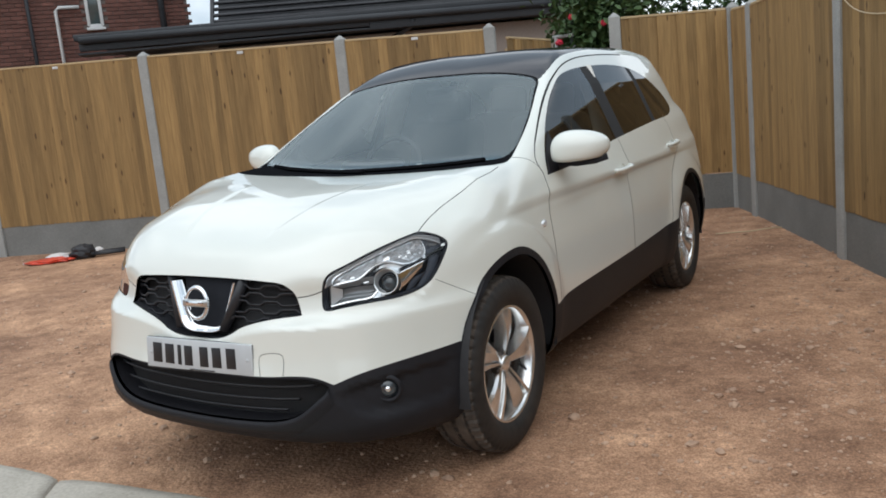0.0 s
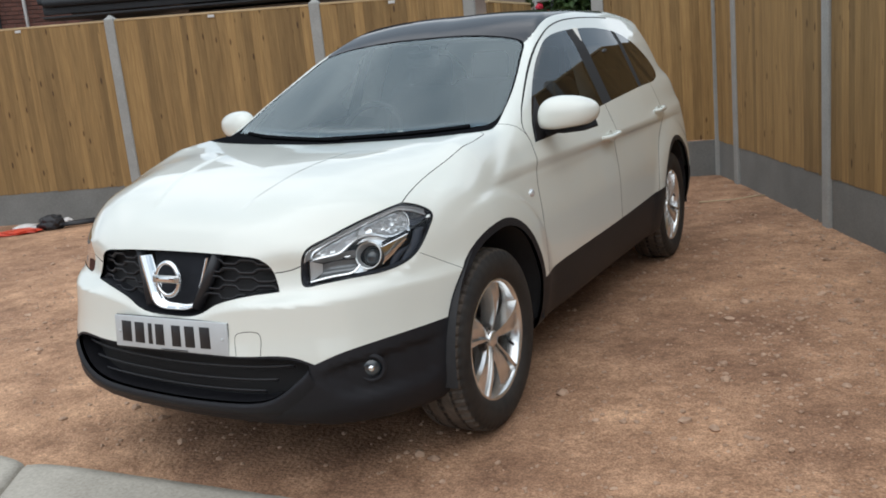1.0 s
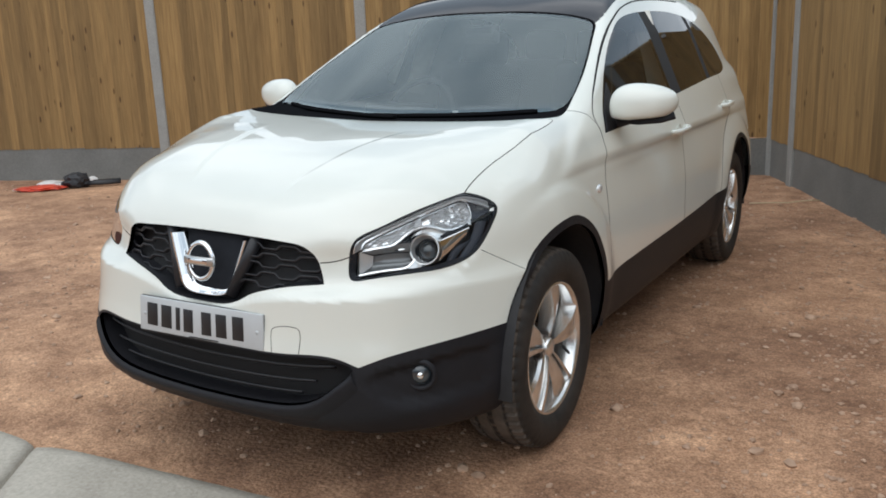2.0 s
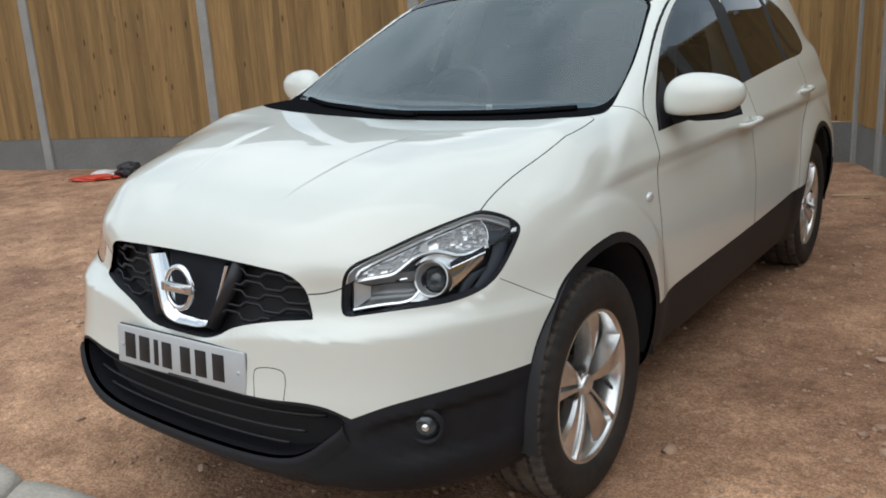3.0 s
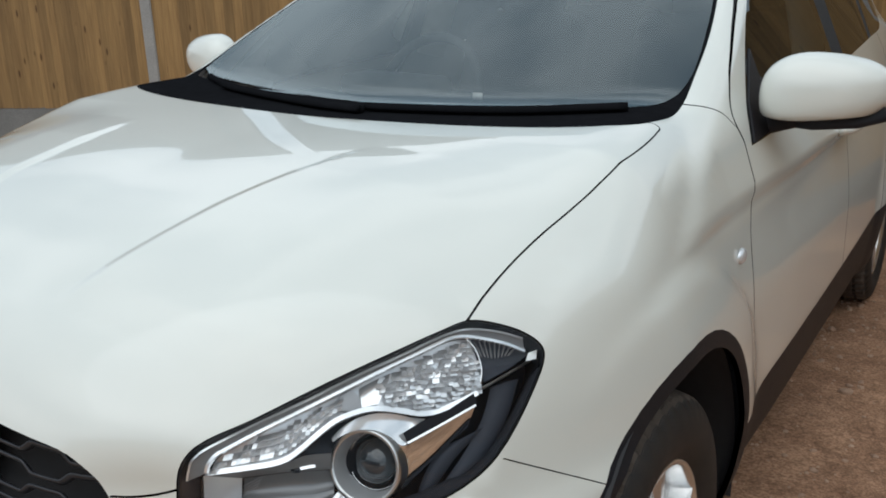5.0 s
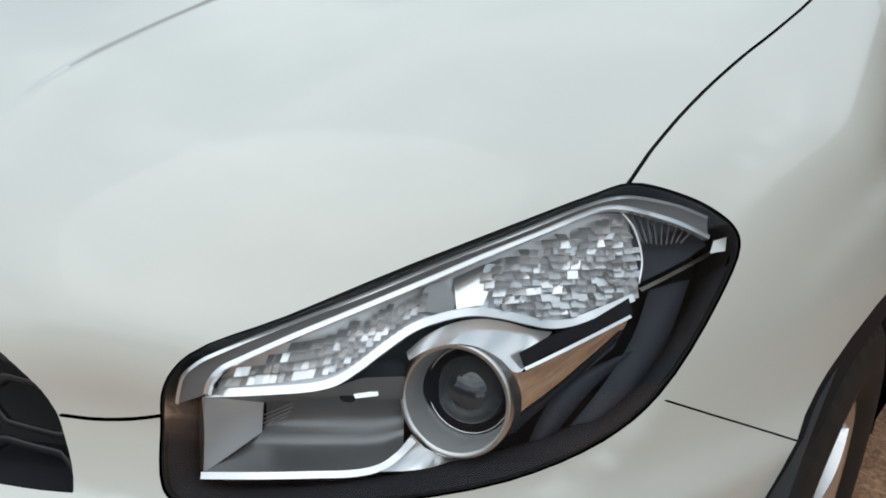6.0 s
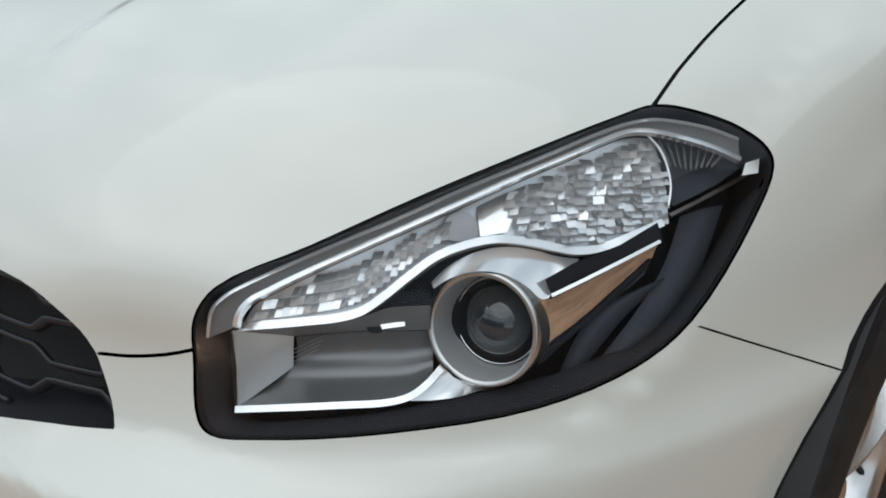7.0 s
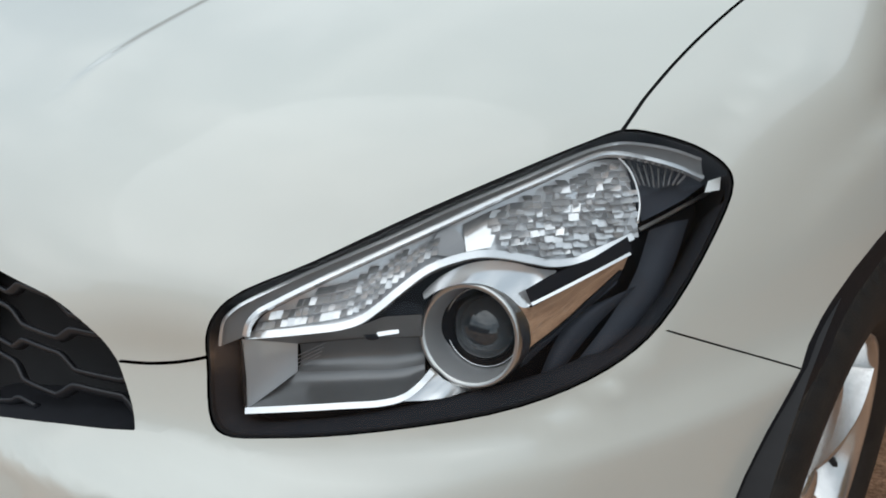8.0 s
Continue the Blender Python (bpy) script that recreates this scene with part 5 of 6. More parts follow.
    # side lamp: fluted mirror behind a thin bright rim
    bar(LAMP, drawn([(0.1555, 0.0829), (0.1661, 0.0693), (0.1717, 0.0529), (0.1733, 0.0369), (0.1698, 0.0193)]), 0.0020, 0.022, 0.6, "lamp_rim", TRIM, lamp, "thin bright rim", mirror)
    side_up = resample([(0.1636, 0.0826), (0.1927, 0.0746), (0.2212, 0.0672), (0.2362, 0.0610)], 4)
    side_dn = resample([(0.1753, 0.0223), (0.1995, 0.0327), (0.2217, 0.0431), (0.2375, 0.0537)], 4)
    patch([side_up, between(side_up, side_dn, 0.5), side_dn], [0.030, 0.037, 0.030], "side_reflector", LAMP_NAVY, lamp, "dark floor of the side lamp", mirror)
    for a, b in zip(resample([(0.1679, 0.0787), (0.1922, 0.0730), (0.2220, 0.0646)], 9), resample([(0.1758, 0.0559), (0.1928, 0.0526), (0.2115, 0.0551)], 9)):
        ribbon([a, between(a, b, 0.5), b], 0.0021, 0.0285, 0.0255, "flute", TRIM, lamp, "", mirror, 0.003)
    # main beam reflector: an open silver box to the inner side
    mouth, fold, lid = [resample(q, 25) for q in (MAIN_MOUTH[1:], MAIN_FOLD[1:], MAIN_ROOF)]
    # floor and back carry the recess's shade in their colour
    patch([between(mouth, fold, w) for w in np.linspace(0, 1, 7)], [0.021 + 0.037 * math.sin(w * math.pi / 2) for w in np.linspace(0, 1, 7)], "box_floor", BOX_SHADED, lamp, "silver floor of the main beam box, coloured dark for shade", mirror)
    patch([between(fold, lid, w) for w in np.linspace(0, 1, 7)], [0.058 + 0.008 * math.sin(w * math.pi) for w in np.linspace(0, 1, 7)], "box_back", BOX_SHADED, lamp, "hollow mirror of the main beam box, coloured dark for shade", mirror)
    wall_a, wall_b = [resample(q[:2], 7) for q in (MAIN_MOUTH, MAIN_FOLD)]
    patch([between(wall_a, wall_b, w) for w in np.linspace(0, 1, 6)], [0.022 + 0.036 * w ** 0.8 for w in np.linspace(0, 1, 6)], "inner_wall", REFLECTOR, lamp, "silver wall of the main beam box", mirror)
    for a, b in zip([(-0.1372, -0.0778), (-0.1367, -0.0745), (-0.1360, -0.0712), (-0.1354, -0.0680)], [(-0.1163, -0.0701), (-0.1139, -0.0666), (-0.1115, -0.0631), (-0.1091, -0.0595)]):
        bar(LAMP, resample([a, b], 5), 0.0010, 0.0550, 1.0, "rib", BOX_SILVER, lamp, "", mirror)
    under = resample([(-0.1742, -0.0501), (-0.1170, -0.0524), (-0.0735, -0.0499), (-0.0529, -0.0444), (-0.0218, -0.0457)], 20)
    over = resample([(-0.1331, -0.0580), (-0.1041, -0.0584), (-0.0713, -0.0593), (-0.0483, -0.0617), (-0.0253, -0.0632)], 20)
    patch([under, between(under, over, 0.5), over], [0.0275, 0.036, 0.050], "box_roof", LAMP_GREY, lamp, "smoke-grey roof of the main beam box", mirror)
    ribbon(drawn([(-0.1840, -0.1124), (-0.1438, -0.1144), (-0.0960, -0.1165), (-0.0594, -0.1177), (-0.0419, -0.1145), (-0.0289, -0.1066), (-0.0166, -0.0950)]), 0.0056, 0.0210, 0.0184, "box_lip", TRIM, lamp, "bright lip of the main beam box", mirror)
    ribbon(drawn([(-0.1757, -0.0515), (-0.1811, -0.0758), (-0.1837, -0.1081)]), 0.0045, 0.022, 0.025, "box_edge", SATIN, lamp, "satin edge of the main beam box", mirror)
    filled(LAMP, drawn([(-0.0637, -0.0523), (-0.0434, -0.0502), (-0.0432, -0.0591), (-0.0607, -0.0600)], 3, True, keep=(0, 1, 2, 3)), 0.040, "bulb_shield", TRIM, lamp, "chrome bulb shield", 4, mirror, lambda u, v, r: 0.35 * (v + 0.055))
    filled(LAMP, drawn([(-0.0515, -0.0381), (-0.0331, -0.0331), (-0.0229, -0.0373), (-0.0218, -0.0467), (-0.0477, -0.0469)], 3, True), 0.036, "shield_hood", LAMP_BLACK, lamp, "black hood over the bulb shield", 3, mirror)
    filled(LAMP, drawn([(-0.0740, -0.0515), (-0.0637, -0.0494), (-0.0611, -0.0617), (-0.0712, -0.0612)], 3, True), 0.042, "shield_foot", LAMP_BLACK, lamp, "black foot of the bulb shield", 3, mirror)
    apron_a = resample([(-0.0186, -0.0914), (-0.0079, -0.1042), (0.0088, -0.1126), (0.0247, -0.1158)], 8)
    apron_b = resample([(-0.0425, -0.1182), (-0.0259, -0.1195), (-0.0076, -0.1192), (0.0096, -0.1155)], 8)
    patch([apron_a, between(apron_a, apron_b, 0.5), apron_b], [0.034, 0.027, 0.0215], "apron", TRIM, lamp, "bright apron under the projector", mirror)
    # projector: shroud, bowl and glass ball lens, aimed straight ahead of the car
    pc = LAMP.cast([(0.0155, -0.0674)], 0.030)[0]
    axis = np.array([0.24, -0.925, 0.30])
    proj = new("projector")
    proj.parent = lamp
    aim = Vector((axis[0] * sx, axis[1], axis[2])).to_track_quat("X", "Z").to_matrix().to_4x4()
    proj.matrix_basis = Matrix.Translation((pc[0] * sx, pc[1], pc[2])) @ aim
    tagged(proj, "round chrome projector lamp")
    part("shroud", lathe([(-0.040, 0.0450), (-0.003, 0.0462), (0.001, 0.0455), (0.002, 0.0436), (0.000, 0.0408)], 64), SATIN, proj, "satin silver shroud ring")
    part("bowl", lathe([(0.000, 0.0408), (-0.012, 0.0392), (-0.030, 0.0378), (-0.044, 0.0355)], 64), BOWL, proj, "silver bowl round the lens")
    part("inner_ring", lathe([(-0.040, 0.0368), (-0.034, 0.0352), (-0.040, 0.0344), (-0.035, 0.0334), (-0.041, 0.0326), (-0.036, 0.0316), (-0.042, 0.0308)], 56), GLOSS_BLACK, proj, "black stepped ring")
    part("ring_edge", lathe([(-0.0335, 0.0356), (-0.0325, 0.0352), (-0.0335, 0.0347)], 56), TRIM, proj, "thin bright ring")
    part("ball_lens", lathe([(-0.042, 0.0325), (-0.034, 0.0296), (-0.026, 0.0240), (-0.021, 0.0163), (-0.0185, 0.0080), (-0.018, 0.0)], 48), LENS_BALL, proj, "dark glass ball lens")
    # chrome cowl over and beside the projector, and the dark slot in it
    cowl_top = resample(drawn([(-0.0207, -0.0266), (-0.0065, -0.0154), (0.0122, -0.0069), (0.0352, -0.0036), (0.0580, -0.0072), (0.0786, -0.0139), (0.0950, -0.0169)]), 28)
    cowl_mid = resample(drawn([(-0.0182, -0.0339), (-0.0067, -0.0277), (0.0159, -0.0234), (0.0380, -0.0285), (0.0531, -0.0403), (0.0649, -0.0491), (0.0762, -0.0394)]), 28)
    patch([cowl_top, between(cowl_top, cowl_mid, 0.5), cowl_mid], [0.034, 0.026, 0.0195], "cowl", TRIM, lamp, "chrome cowl over the projector", mirror)
    flank_top = resample(drawn([(0.0510, -0.0365), (0.0648, -0.0492), (0.0927, -0.0375), (0.1273, -0.0234), (0.1590, -0.0093)]), 24)
    flank_low = resample(drawn([(0.0602, -0.0758), (0.0579, -0.0993), (0.0738, -0.0880), (0.1118, -0.0590), (0.1483, -0.0327)]), 24)
    patch([flank_top, between(flank_top, flank_low, 0.5), flank_low], [0.0195, 0.023, 0.033], "cowl_flank", CHROME, lamp, "chrome flank beside the projector", mirror)
    slot = [(0.0659, -0.0333), (0.0889, -0.0220), (0.1255, -0.0103), (0.1589, 0.0072), (0.1630, -0.0064), (0.1223, -0.0223), (0.0880, -0.0359), (0.0697, -0.0447)]
    filled(LAMP, slot, 0.0175, "slot", LAMP_BLACK, lamp, "dark slot in the cowl", 3, mirror)
    ribbon(drawn([(0.0704, -0.0462), (0.0925, -0.0373), (0.1270, -0.0227), (0.1607, -0.0079)]), 0.0028, 0.0172, 0.0160, "slot_edge", TRIM, lamp, "bright edge under the slot", mirror, 0.004)
    # smoky fins to the outer side, small corner reflector
    for fin_in, fin_out, deep in (
            ([(0.1112, -0.0971), (0.1434, -0.0605), (0.1688, -0.0228), (0.1847, 0.0164)], [(0.1262, -0.1060), (0.1666, -0.0771), (0.2007, -0.0296), (0.2242, 0.0251)], 0.036),
            ([(0.0732, -0.1129), (0.0870, -0.0848), (0.1084, -0.0576), (0.1501, -0.0409)], [(0.0853, -0.1191), (0.1120, -0.0871), (0.1388, -0.0598), (0.1770, -0.0327)], 0.040)):
        a, b = resample(drawn(fin_in), 16), resample(drawn(fin_out), 16)
        patch([a, between(a, b, 0.5), b], [deep + 0.008, deep - 0.006, deep + 0.006], "fin", LAMP_NAVY, lamp, "smoky black fin", mirror)
    ribbon(drawn([(0.1715, 0.0144), (0.1947, 0.0245), (0.2206, 0.0366), (0.2416, 0.0469)]), 0.0034, 0.026, 0.0225, "side_sill", SATIN, lamp, "satin sill of the side lamp", mirror)
    filled(LAMP, drawn([(0.2384, 0.0541), (0.2514, 0.0577), (0.2481, 0.0447), (0.2331, 0.0427)], 3, True, keep=(0, 1, 2, 3)), 0.012, "corner_reflector", AMBER, lamp, "small pale corner reflector", 3, mirror, lambda u, v, r: 0.3 * (v - 0.05))
    return lamp


for flip in (False, True):
    headlight(flip)


def tumble_home(thing_ob):
    """Draws the body in towards the top and lifts its flanks, alike on both sides; wheels stay."""
    for ob in thing_ob.children:
        if ob.name.split(".")[0] == "wheel":
            continue
        branch = [(ob, ob.matrix_basis.copy())] + [(c, ob.matrix_basis @ c.matrix_basis) for c in ob.children] + [(g, ob.matrix_basis @ c.matrix_basis @ g.matrix_basis) for c in ob.children for g in c.children]
        for item, m in branch:
            if item.type != "MESH":
                continue
            co = np.empty(len(item.data.vertices) * 3)
            item.data.vertices.foreach_get("co", co)
            turn_m, shift = np.array(m.to_3x3()), np.array(m.translation)
            p = co.reshape(-1, 3) @ turn_m.T + shift
            wide = np.sqrt(p[:, 0] ** 2 + 0.01)
            p[:, 0], p[:, 2] = p[:, 0] - p[:, 0] / wide * LEAN * p[:, 2], p[:, 2] + LEAN * (wide - 0.1)
            item.data.vertices.foreach_set("co", ((p - shift) @ np.linalg.inv(turn_m).T).ravel())
            item.data.update()


tumble_home(car)
# ---- the yard: ground, slabs, stones ----
def lines(lo, hi, fine_lo, fine_hi, fine):
    """Grid lines: fine in the middle, growing towards the ends."""
    mid = list(np.arange(fine_lo, fine_hi, fine))
    left, right, step, x = [], [], fine, fine_lo
    while x > lo:
        step *= 1.5
        x -= step
        left.append(max(x, lo))
    step, x = fine, mid[-1]
    while x < hi:
        step *= 1.5
        x += step
        right.append(min(x, hi))
    return np.array(left[::-1] + mid + right)


def relief(x, y):
    """The height of the trodden earth: soft hollows, ruts and grit."""
    n = noise.noise((x * 0.9, y * 0.9, 0.3)) * 0.010 + noise.noise((x * 3.1, y * 3.1, 4.0)) * 0.006 + noise.noise((x * 11, y * 11, 9.0)) * 0.004
    rut = 0.0
    for off in (0.0, 0.10, 0.19):
        d = (x - 1.75 - off) * 0.60 + (y - 1.05) * 0.45
        along = (x - 1.75) * -0.6 + (y - 1.05) * 0.8
        rut -= 0.010 * math.exp(-(d / 0.020) ** 2) * math.exp(-(along / 0.45) ** 2)
    return n + rut - 0.004


gx, gy = lines(-900, 900, -4.0, 4.2, 0.055), lines(-900, 900, -1.6, 7.2, 0.055)
g_verts, g_faces = [], []
for y in gy:
    for x in gx:
        calm = 1.0 if abs(x) < 20 and abs(y) < 20 else 0.0
        g_verts.append((x, y, relief(x, y) * calm))
for j in range(len(gy) - 1):
    for i in range(len(gx) - 1):
        k = j * len(gx) + i
        g_faces.append((k, k + 1, k + len(gx) + 1, k + len(gx)))
tagged(from_lists("ground", g_verts, g_faces, EARTH), "bare reddish earth yard with loose stones", "ground", kind="structure")

KINDS = []
for k in range(7):
    bm = bmesh.new()
    bmesh.ops.create_icosphere(bm, subdivisions=1, radius=1)
    rng = random.Random(40 + k)
    for v in bm.verts:
        v.co = Vector((v.co.x * rng.uniform(0.7, 1.3), v.co.y * rng.uniform(0.6, 1.1), v.co.z * rng.uniform(0.35, 0.7)))
    bm.verts.index_update()
    KINDS.append((np.array([v.co[:] for v in bm.verts]), [[v.index for v in f.verts] for f in bm.faces]))
    bm.free()


def scatter(count, seed, zone, size, name, label, dense=None):
    rng, verts, faces = random.Random(seed), [], []
    made = 0
    while made < count:
        x, y = rng.uniform(zone[0], zone[1]), rng.uniform(zone[2], zone[3])
        if dense and rng.random() > dense(x, y):
            continue
        if (x < -1.1 + 0 and y > 6.6 + 0.33 * x) or y < 0.30 + 0.07 * x and x < 0.9:
            continue
        made += 1
        shape, tris = KINDS[rng.randrange(7)]
        a, r = rng.uniform(0, math.tau), size[0] * (size[1] / size[0]) ** (rng.random() ** 2.2)
        c, s = math.cos(a), math.sin(a)
        k = len(verts)
        z = relief(x, y) + r * 0.12
        verts += [(x + r * (p[0] * c - p[1] * s), y + r * (p[0] * s + p[1] * c), z + r * p[2]) for p in shape]
        faces += [[k + i for i in t] for t in tris]
    return tagged(from_lists(name, verts, faces, STONE, smooth=False), label, "stones", kind="stuff")


def patchy(x, y):
    near_right = max(0.0, min(1.0, (x - 0.9) / 0.8))
    return 0.10 + 0.55 * near_right * (0.5 + 0.5 * noise.noise((x * 1.3, y * 1.3, 2.0))) + 0.5 * max(0, noise.noise((x * 2.1, y * 2.1, 7.0)))


scatter(13000, 3, (-4.5, 4.0, -0.6, 7.0), (0.004, 0.017), "loose_grit", "scattered reddish grit on the earth", patchy)
scatter(1100, 9, (-4.5, 3.8, -0.3, 7.0), (0.010, 0.032), "loose_stones", "scattered pale stones lying on the earth", patchy)
scatter(900, 14, (-8.0, -2.5, 1.0, 5.6), (0.006, 0.02), "loose_stones", "scattered reddish stones near the fence")

# worn slabs along the front
kerb = thing("slab_path", "row of worn pale concrete slabs", "paving", kind="structure")
edge = [(-4.30, -0.05), (-2.55, 0.02), (-0.835, 0.070), (0.62, 0.175), (2.2, 0.30)]
for (x0, y0), (x1, y1) in zip(edge, edge[1:]):
    bm = bmesh.new()
    gap = 0.011
    run = Vector((x1 - x0, y1 - y0, 0)).normalized()
    skew = Vector((0.24, -0.36, 0)) * 1.5
    a, b = Vector((x0, y0, 0)) + run * gap, Vector((x1, y1, 0)) - run * gap
    n = 26
    ring = []
    for k in range(n + 1):
        wob = 0.006 * noise.noise((x0 * 3 + k * 0.7, 1.0, 5.0))
        p = a.lerp(b, k / n)
        corner = 0.035 * (math.exp(-k / 1.2) + math.exp(-(n - k) / 1.2))
        ring.append((p + Vector((0, wob - corner, 0)), p + skew))
    tops = [[bm.verts.new((q.x, q.y, 0.016 + dz)) for q in (c, c.lerp(d, 0.035), c.lerp(d, 0.12), c.lerp(d, 0.5), d)] for (c, d) in ring for dz in (0,)]
    for row in tops:
        row[0].co.z = -0.03
        row[1].co.z = 0.010
    for p, q in zip(tops, tops[1:]):
        for i in range(4):
            bm.faces.new((p[i], q[i], q[i + 1], p[i + 1]))
    ends = bmesh.ops.extrude_edge_only(bm, edges=[e for e in bm.edges if e.is_boundary])
    for v in ends["geom"]:
        if isinstance(v, bmesh.types.BMVert):
            v.co.z = -0.06
    bmesh.ops.recalc_face_normals(bm, faces=bm.faces)
    part("slab", bm, SLAB, kerb)

# ---- fences ----
board_bm = bmesh.new()
W, H = 0.118, 1.0
prof = [(-W / 2, 0.0), (-W / 2, 0.020), (-W / 2 + 0.003, 0.022), (W / 2 - 0.002, 0.011), (W / 2, 0.009), (W / 2, 0.0)]
lo = [board_bm.verts.new((x, -y, 0)) for x, y in prof]
hi = [board_bm.verts.new((x, -y, H)) for x, y in prof]
for i in range(len(prof)):
    board_bm.faces.new((lo[i], lo[(i + 1) % len(prof)], hi[(i + 1) % len(prof)], hi[i]))
board_bm.faces.new(hi)
board_bm.faces.new(lo[::-1])
bmesh.ops.recalc_face_normals(board_bm, faces=board_bm.faces)
BOARD_MESH = bpy.data.meshes.new("board")
board_bm.to_mesh(BOARD_MESH)
board_bm.free()
BOARD_MESH.materials.append(BOARD)


def fence_post(x, y, top, turn):
    bm = bmesh.new()
    w, d, cap = 0.060, 0.055, 0.055
    rows = [(-0.1, 1.0), (top - cap, 1.0), (top - cap + 0.012, 0.94), (top - 0.008, 0.30), (top, 0.10)]
    rings = []
    for z, k in rows:
        c = 0.010 * k
        rings.append([bm.verts.new((px * k, py * k, z)) for px, py in ((-w + c, -d), (w - c, -d), (w, -d + c), (w, d - c), (w - c, d), (-w + c, d), (-w, d - c), (-w, -d + c))])
    for p, q in zip(rings, rings[1:]):
        for i in range(8):
            bm.faces.new((p[i], p[(i + 1) % 8], q[(i + 1) % 8], q[i]))
    bm.faces.new(rings[-1])
    bmesh.ops.recalc_face_normals(bm, faces=bm.faces)
    ob = part("fence_post", bm, CONCRETE, None, smooth=False)
    ob.matrix_world = pose(x, y, 0, 0, 0, turn)
    return tagged(ob, "grey concrete fence post with pointed cap", "fence post", "fence posts")


def fence_bay(a, b, top_a, top_b, base, tag_label=True, seed=0, board_top=0.38):
    """A panel of overlapping upright boards on a concrete gravel board between two posts; boards face the yard."""
    rng = random.Random(seed)
    run = Vector((b[0] - a[0], b[1] - a[1], 0))
    length, turn = run.length - 0.13, math.degrees(math.atan2(run.y, run.x))
    mid = ((a[0] + b[0]) / 2, (a[1] + b[1]) / 2)
    gb = part("gravel_board", box(length + 0.04, 0.05, board_top + 0.12, 0.006), GRAVEL_BOARD, None, smooth=False)
    gb.matrix_world = pose(mid[0], mid[1], (board_top - 0.12) / 2, 0, 0, turn)
    tagged(gb, "dark grey concrete gravel board under the fence", "gravel board", "gravel boards")
    panel_ob = thing("fence", "brown timber fence of overlapping upright boards", "fence", pose(mid[0], mid[1], base, 0, 0, turn), "fences")
    n = max(3, int(round(length / 0.098)))
    step = length / n
    for i in range(n):
        u = -length / 2 + step * (i + 0.5)
        t = (u + length / 2) / length
        height = (top_a * (1 - t) + top_b * t) - base - 0.02
        ob = new("board", BOARD_MESH)
        ob.parent = panel_ob
        drop = rng.uniform(-0.006, 0.006)
        ob.matrix_basis = pose(u, -0.012 + rng.uniform(-0.002, 0.002), drop, rng.uniform(-0.25, 0.25), rng.uniform(-0.3, 0.3), rng.uniform(-1.5, 1.5)) @ Matrix.Diagonal((step * 1.22 / W, 1, height - drop, 1))
    slope = math.degrees(math.atan2(top_b - top_a, length))
    cap = part("capping_rail", box(length, 0.055, 0.022, 0.004), CAP_WOOD, panel_ob, "pale capping rail", smooth=False)
    cap.matrix_basis = pose(0, -0.005, (top_a + top_b) / 2 - base - 0.008, 0, -slope, 0)
    for z in (0.3, 0.9, 1.5):
        back = part("rear_rail", box(length, 0.04, 0.06, 0.004), CAP_WOOD, panel_ob, "pale rear rail", smooth=False)
        back.matrix_basis = pose(0, 0.03, z)
    if tag_label:
        lab = part("label_tag", box(0.075, 0.004, 0.030, 0.001), WHITE_PVC, panel_ob, "small white tag")
        lab.matrix_basis = pose(0.02, -0.040, (top_a + top_b) / 2 - base - 0.045, 0, -slope, 0)
    return panel_ob


LEFT = [(-12.6, 2.98, 2.52), (-10.3, 3.73, 2.45), (-8.05, 4.47, 2.39), (-5.80, 5.21, 2.32), (-3.485, 5.973, 2.235), (-1.88, 6.50, 2.175), (-0.622, 6.915, 2.13), (0.50, 7.285, 2.10)]
turn_left = math.degrees(math.atan2(0.329, 1))
for k, (x, y, top) in enumerate(LEFT):
    fence_post(x, y, top, turn_left)
for k, ((x0, y0, t0), (x1, y1, t1)) in enumerate(zip(LEFT, LEFT[1:])):
    if k == 5:
        continue
    fence_bay((x0, y0), (x1, y1), t0 - 0.055, t1 - 0.055, 0.37, k != 6, 100 + k, 0.385 if k < 5 else 0.36)
# the opening between two posts is closed by a set-back panel, seen as brown edges
fence_bay((-1.78, 6.62), (-1.55, 7.45), 2.02, 1.98, 0.37, False, 131, 0.36)
fence_bay((-0.66, 7.02), (-0.92, 7.80), 1.98, 1.95, 0.37, False, 132, 0.36)
RIGHT = [(0.800, 6.66, 2.06), (1.740, 4.625, 2.06), (2.618, 2.724, 2.06), (3.527, 0.756, 2.06), (4.436, -1.212, 2.06), (5.345, -3.18, 2.06)]
turn_right = math.degrees(math.atan2(RIGHT[1][1] - RIGHT[0][1], RIGHT[1][0] - RIGHT[0][0]))
for x, y, top in RIGHT:
    fence_post(x, y, top, turn_right)
for k, ((x0, y0, t0), (x1, y1, t1)) in enumerate(zip(RIGHT, RIGHT[1:])):
    fence_bay((x0, y0), (x1, y1), t0 - 0.05, t1 - 0.05, 0.35, True, 200 + k, 0.36)
fence_bay((0.50, 7.285), (0.800, 6.66), 2.03, 2.01, 0.35, False, 231, 0.36)
twine = part("twine", tube([tuple(p) for p in rounded([(1.66, 4.63, 2.00), (1.80, 4.34, 1.74), (2.02, 3.90, 1.64), (2.30, 3.28, 1.70), (2.55, 2.74, 1.92)], 6, closed=False)], 0.004, 6), ROPE)
tagged(twine, "pale twine hanging slack between fence posts", "twine")

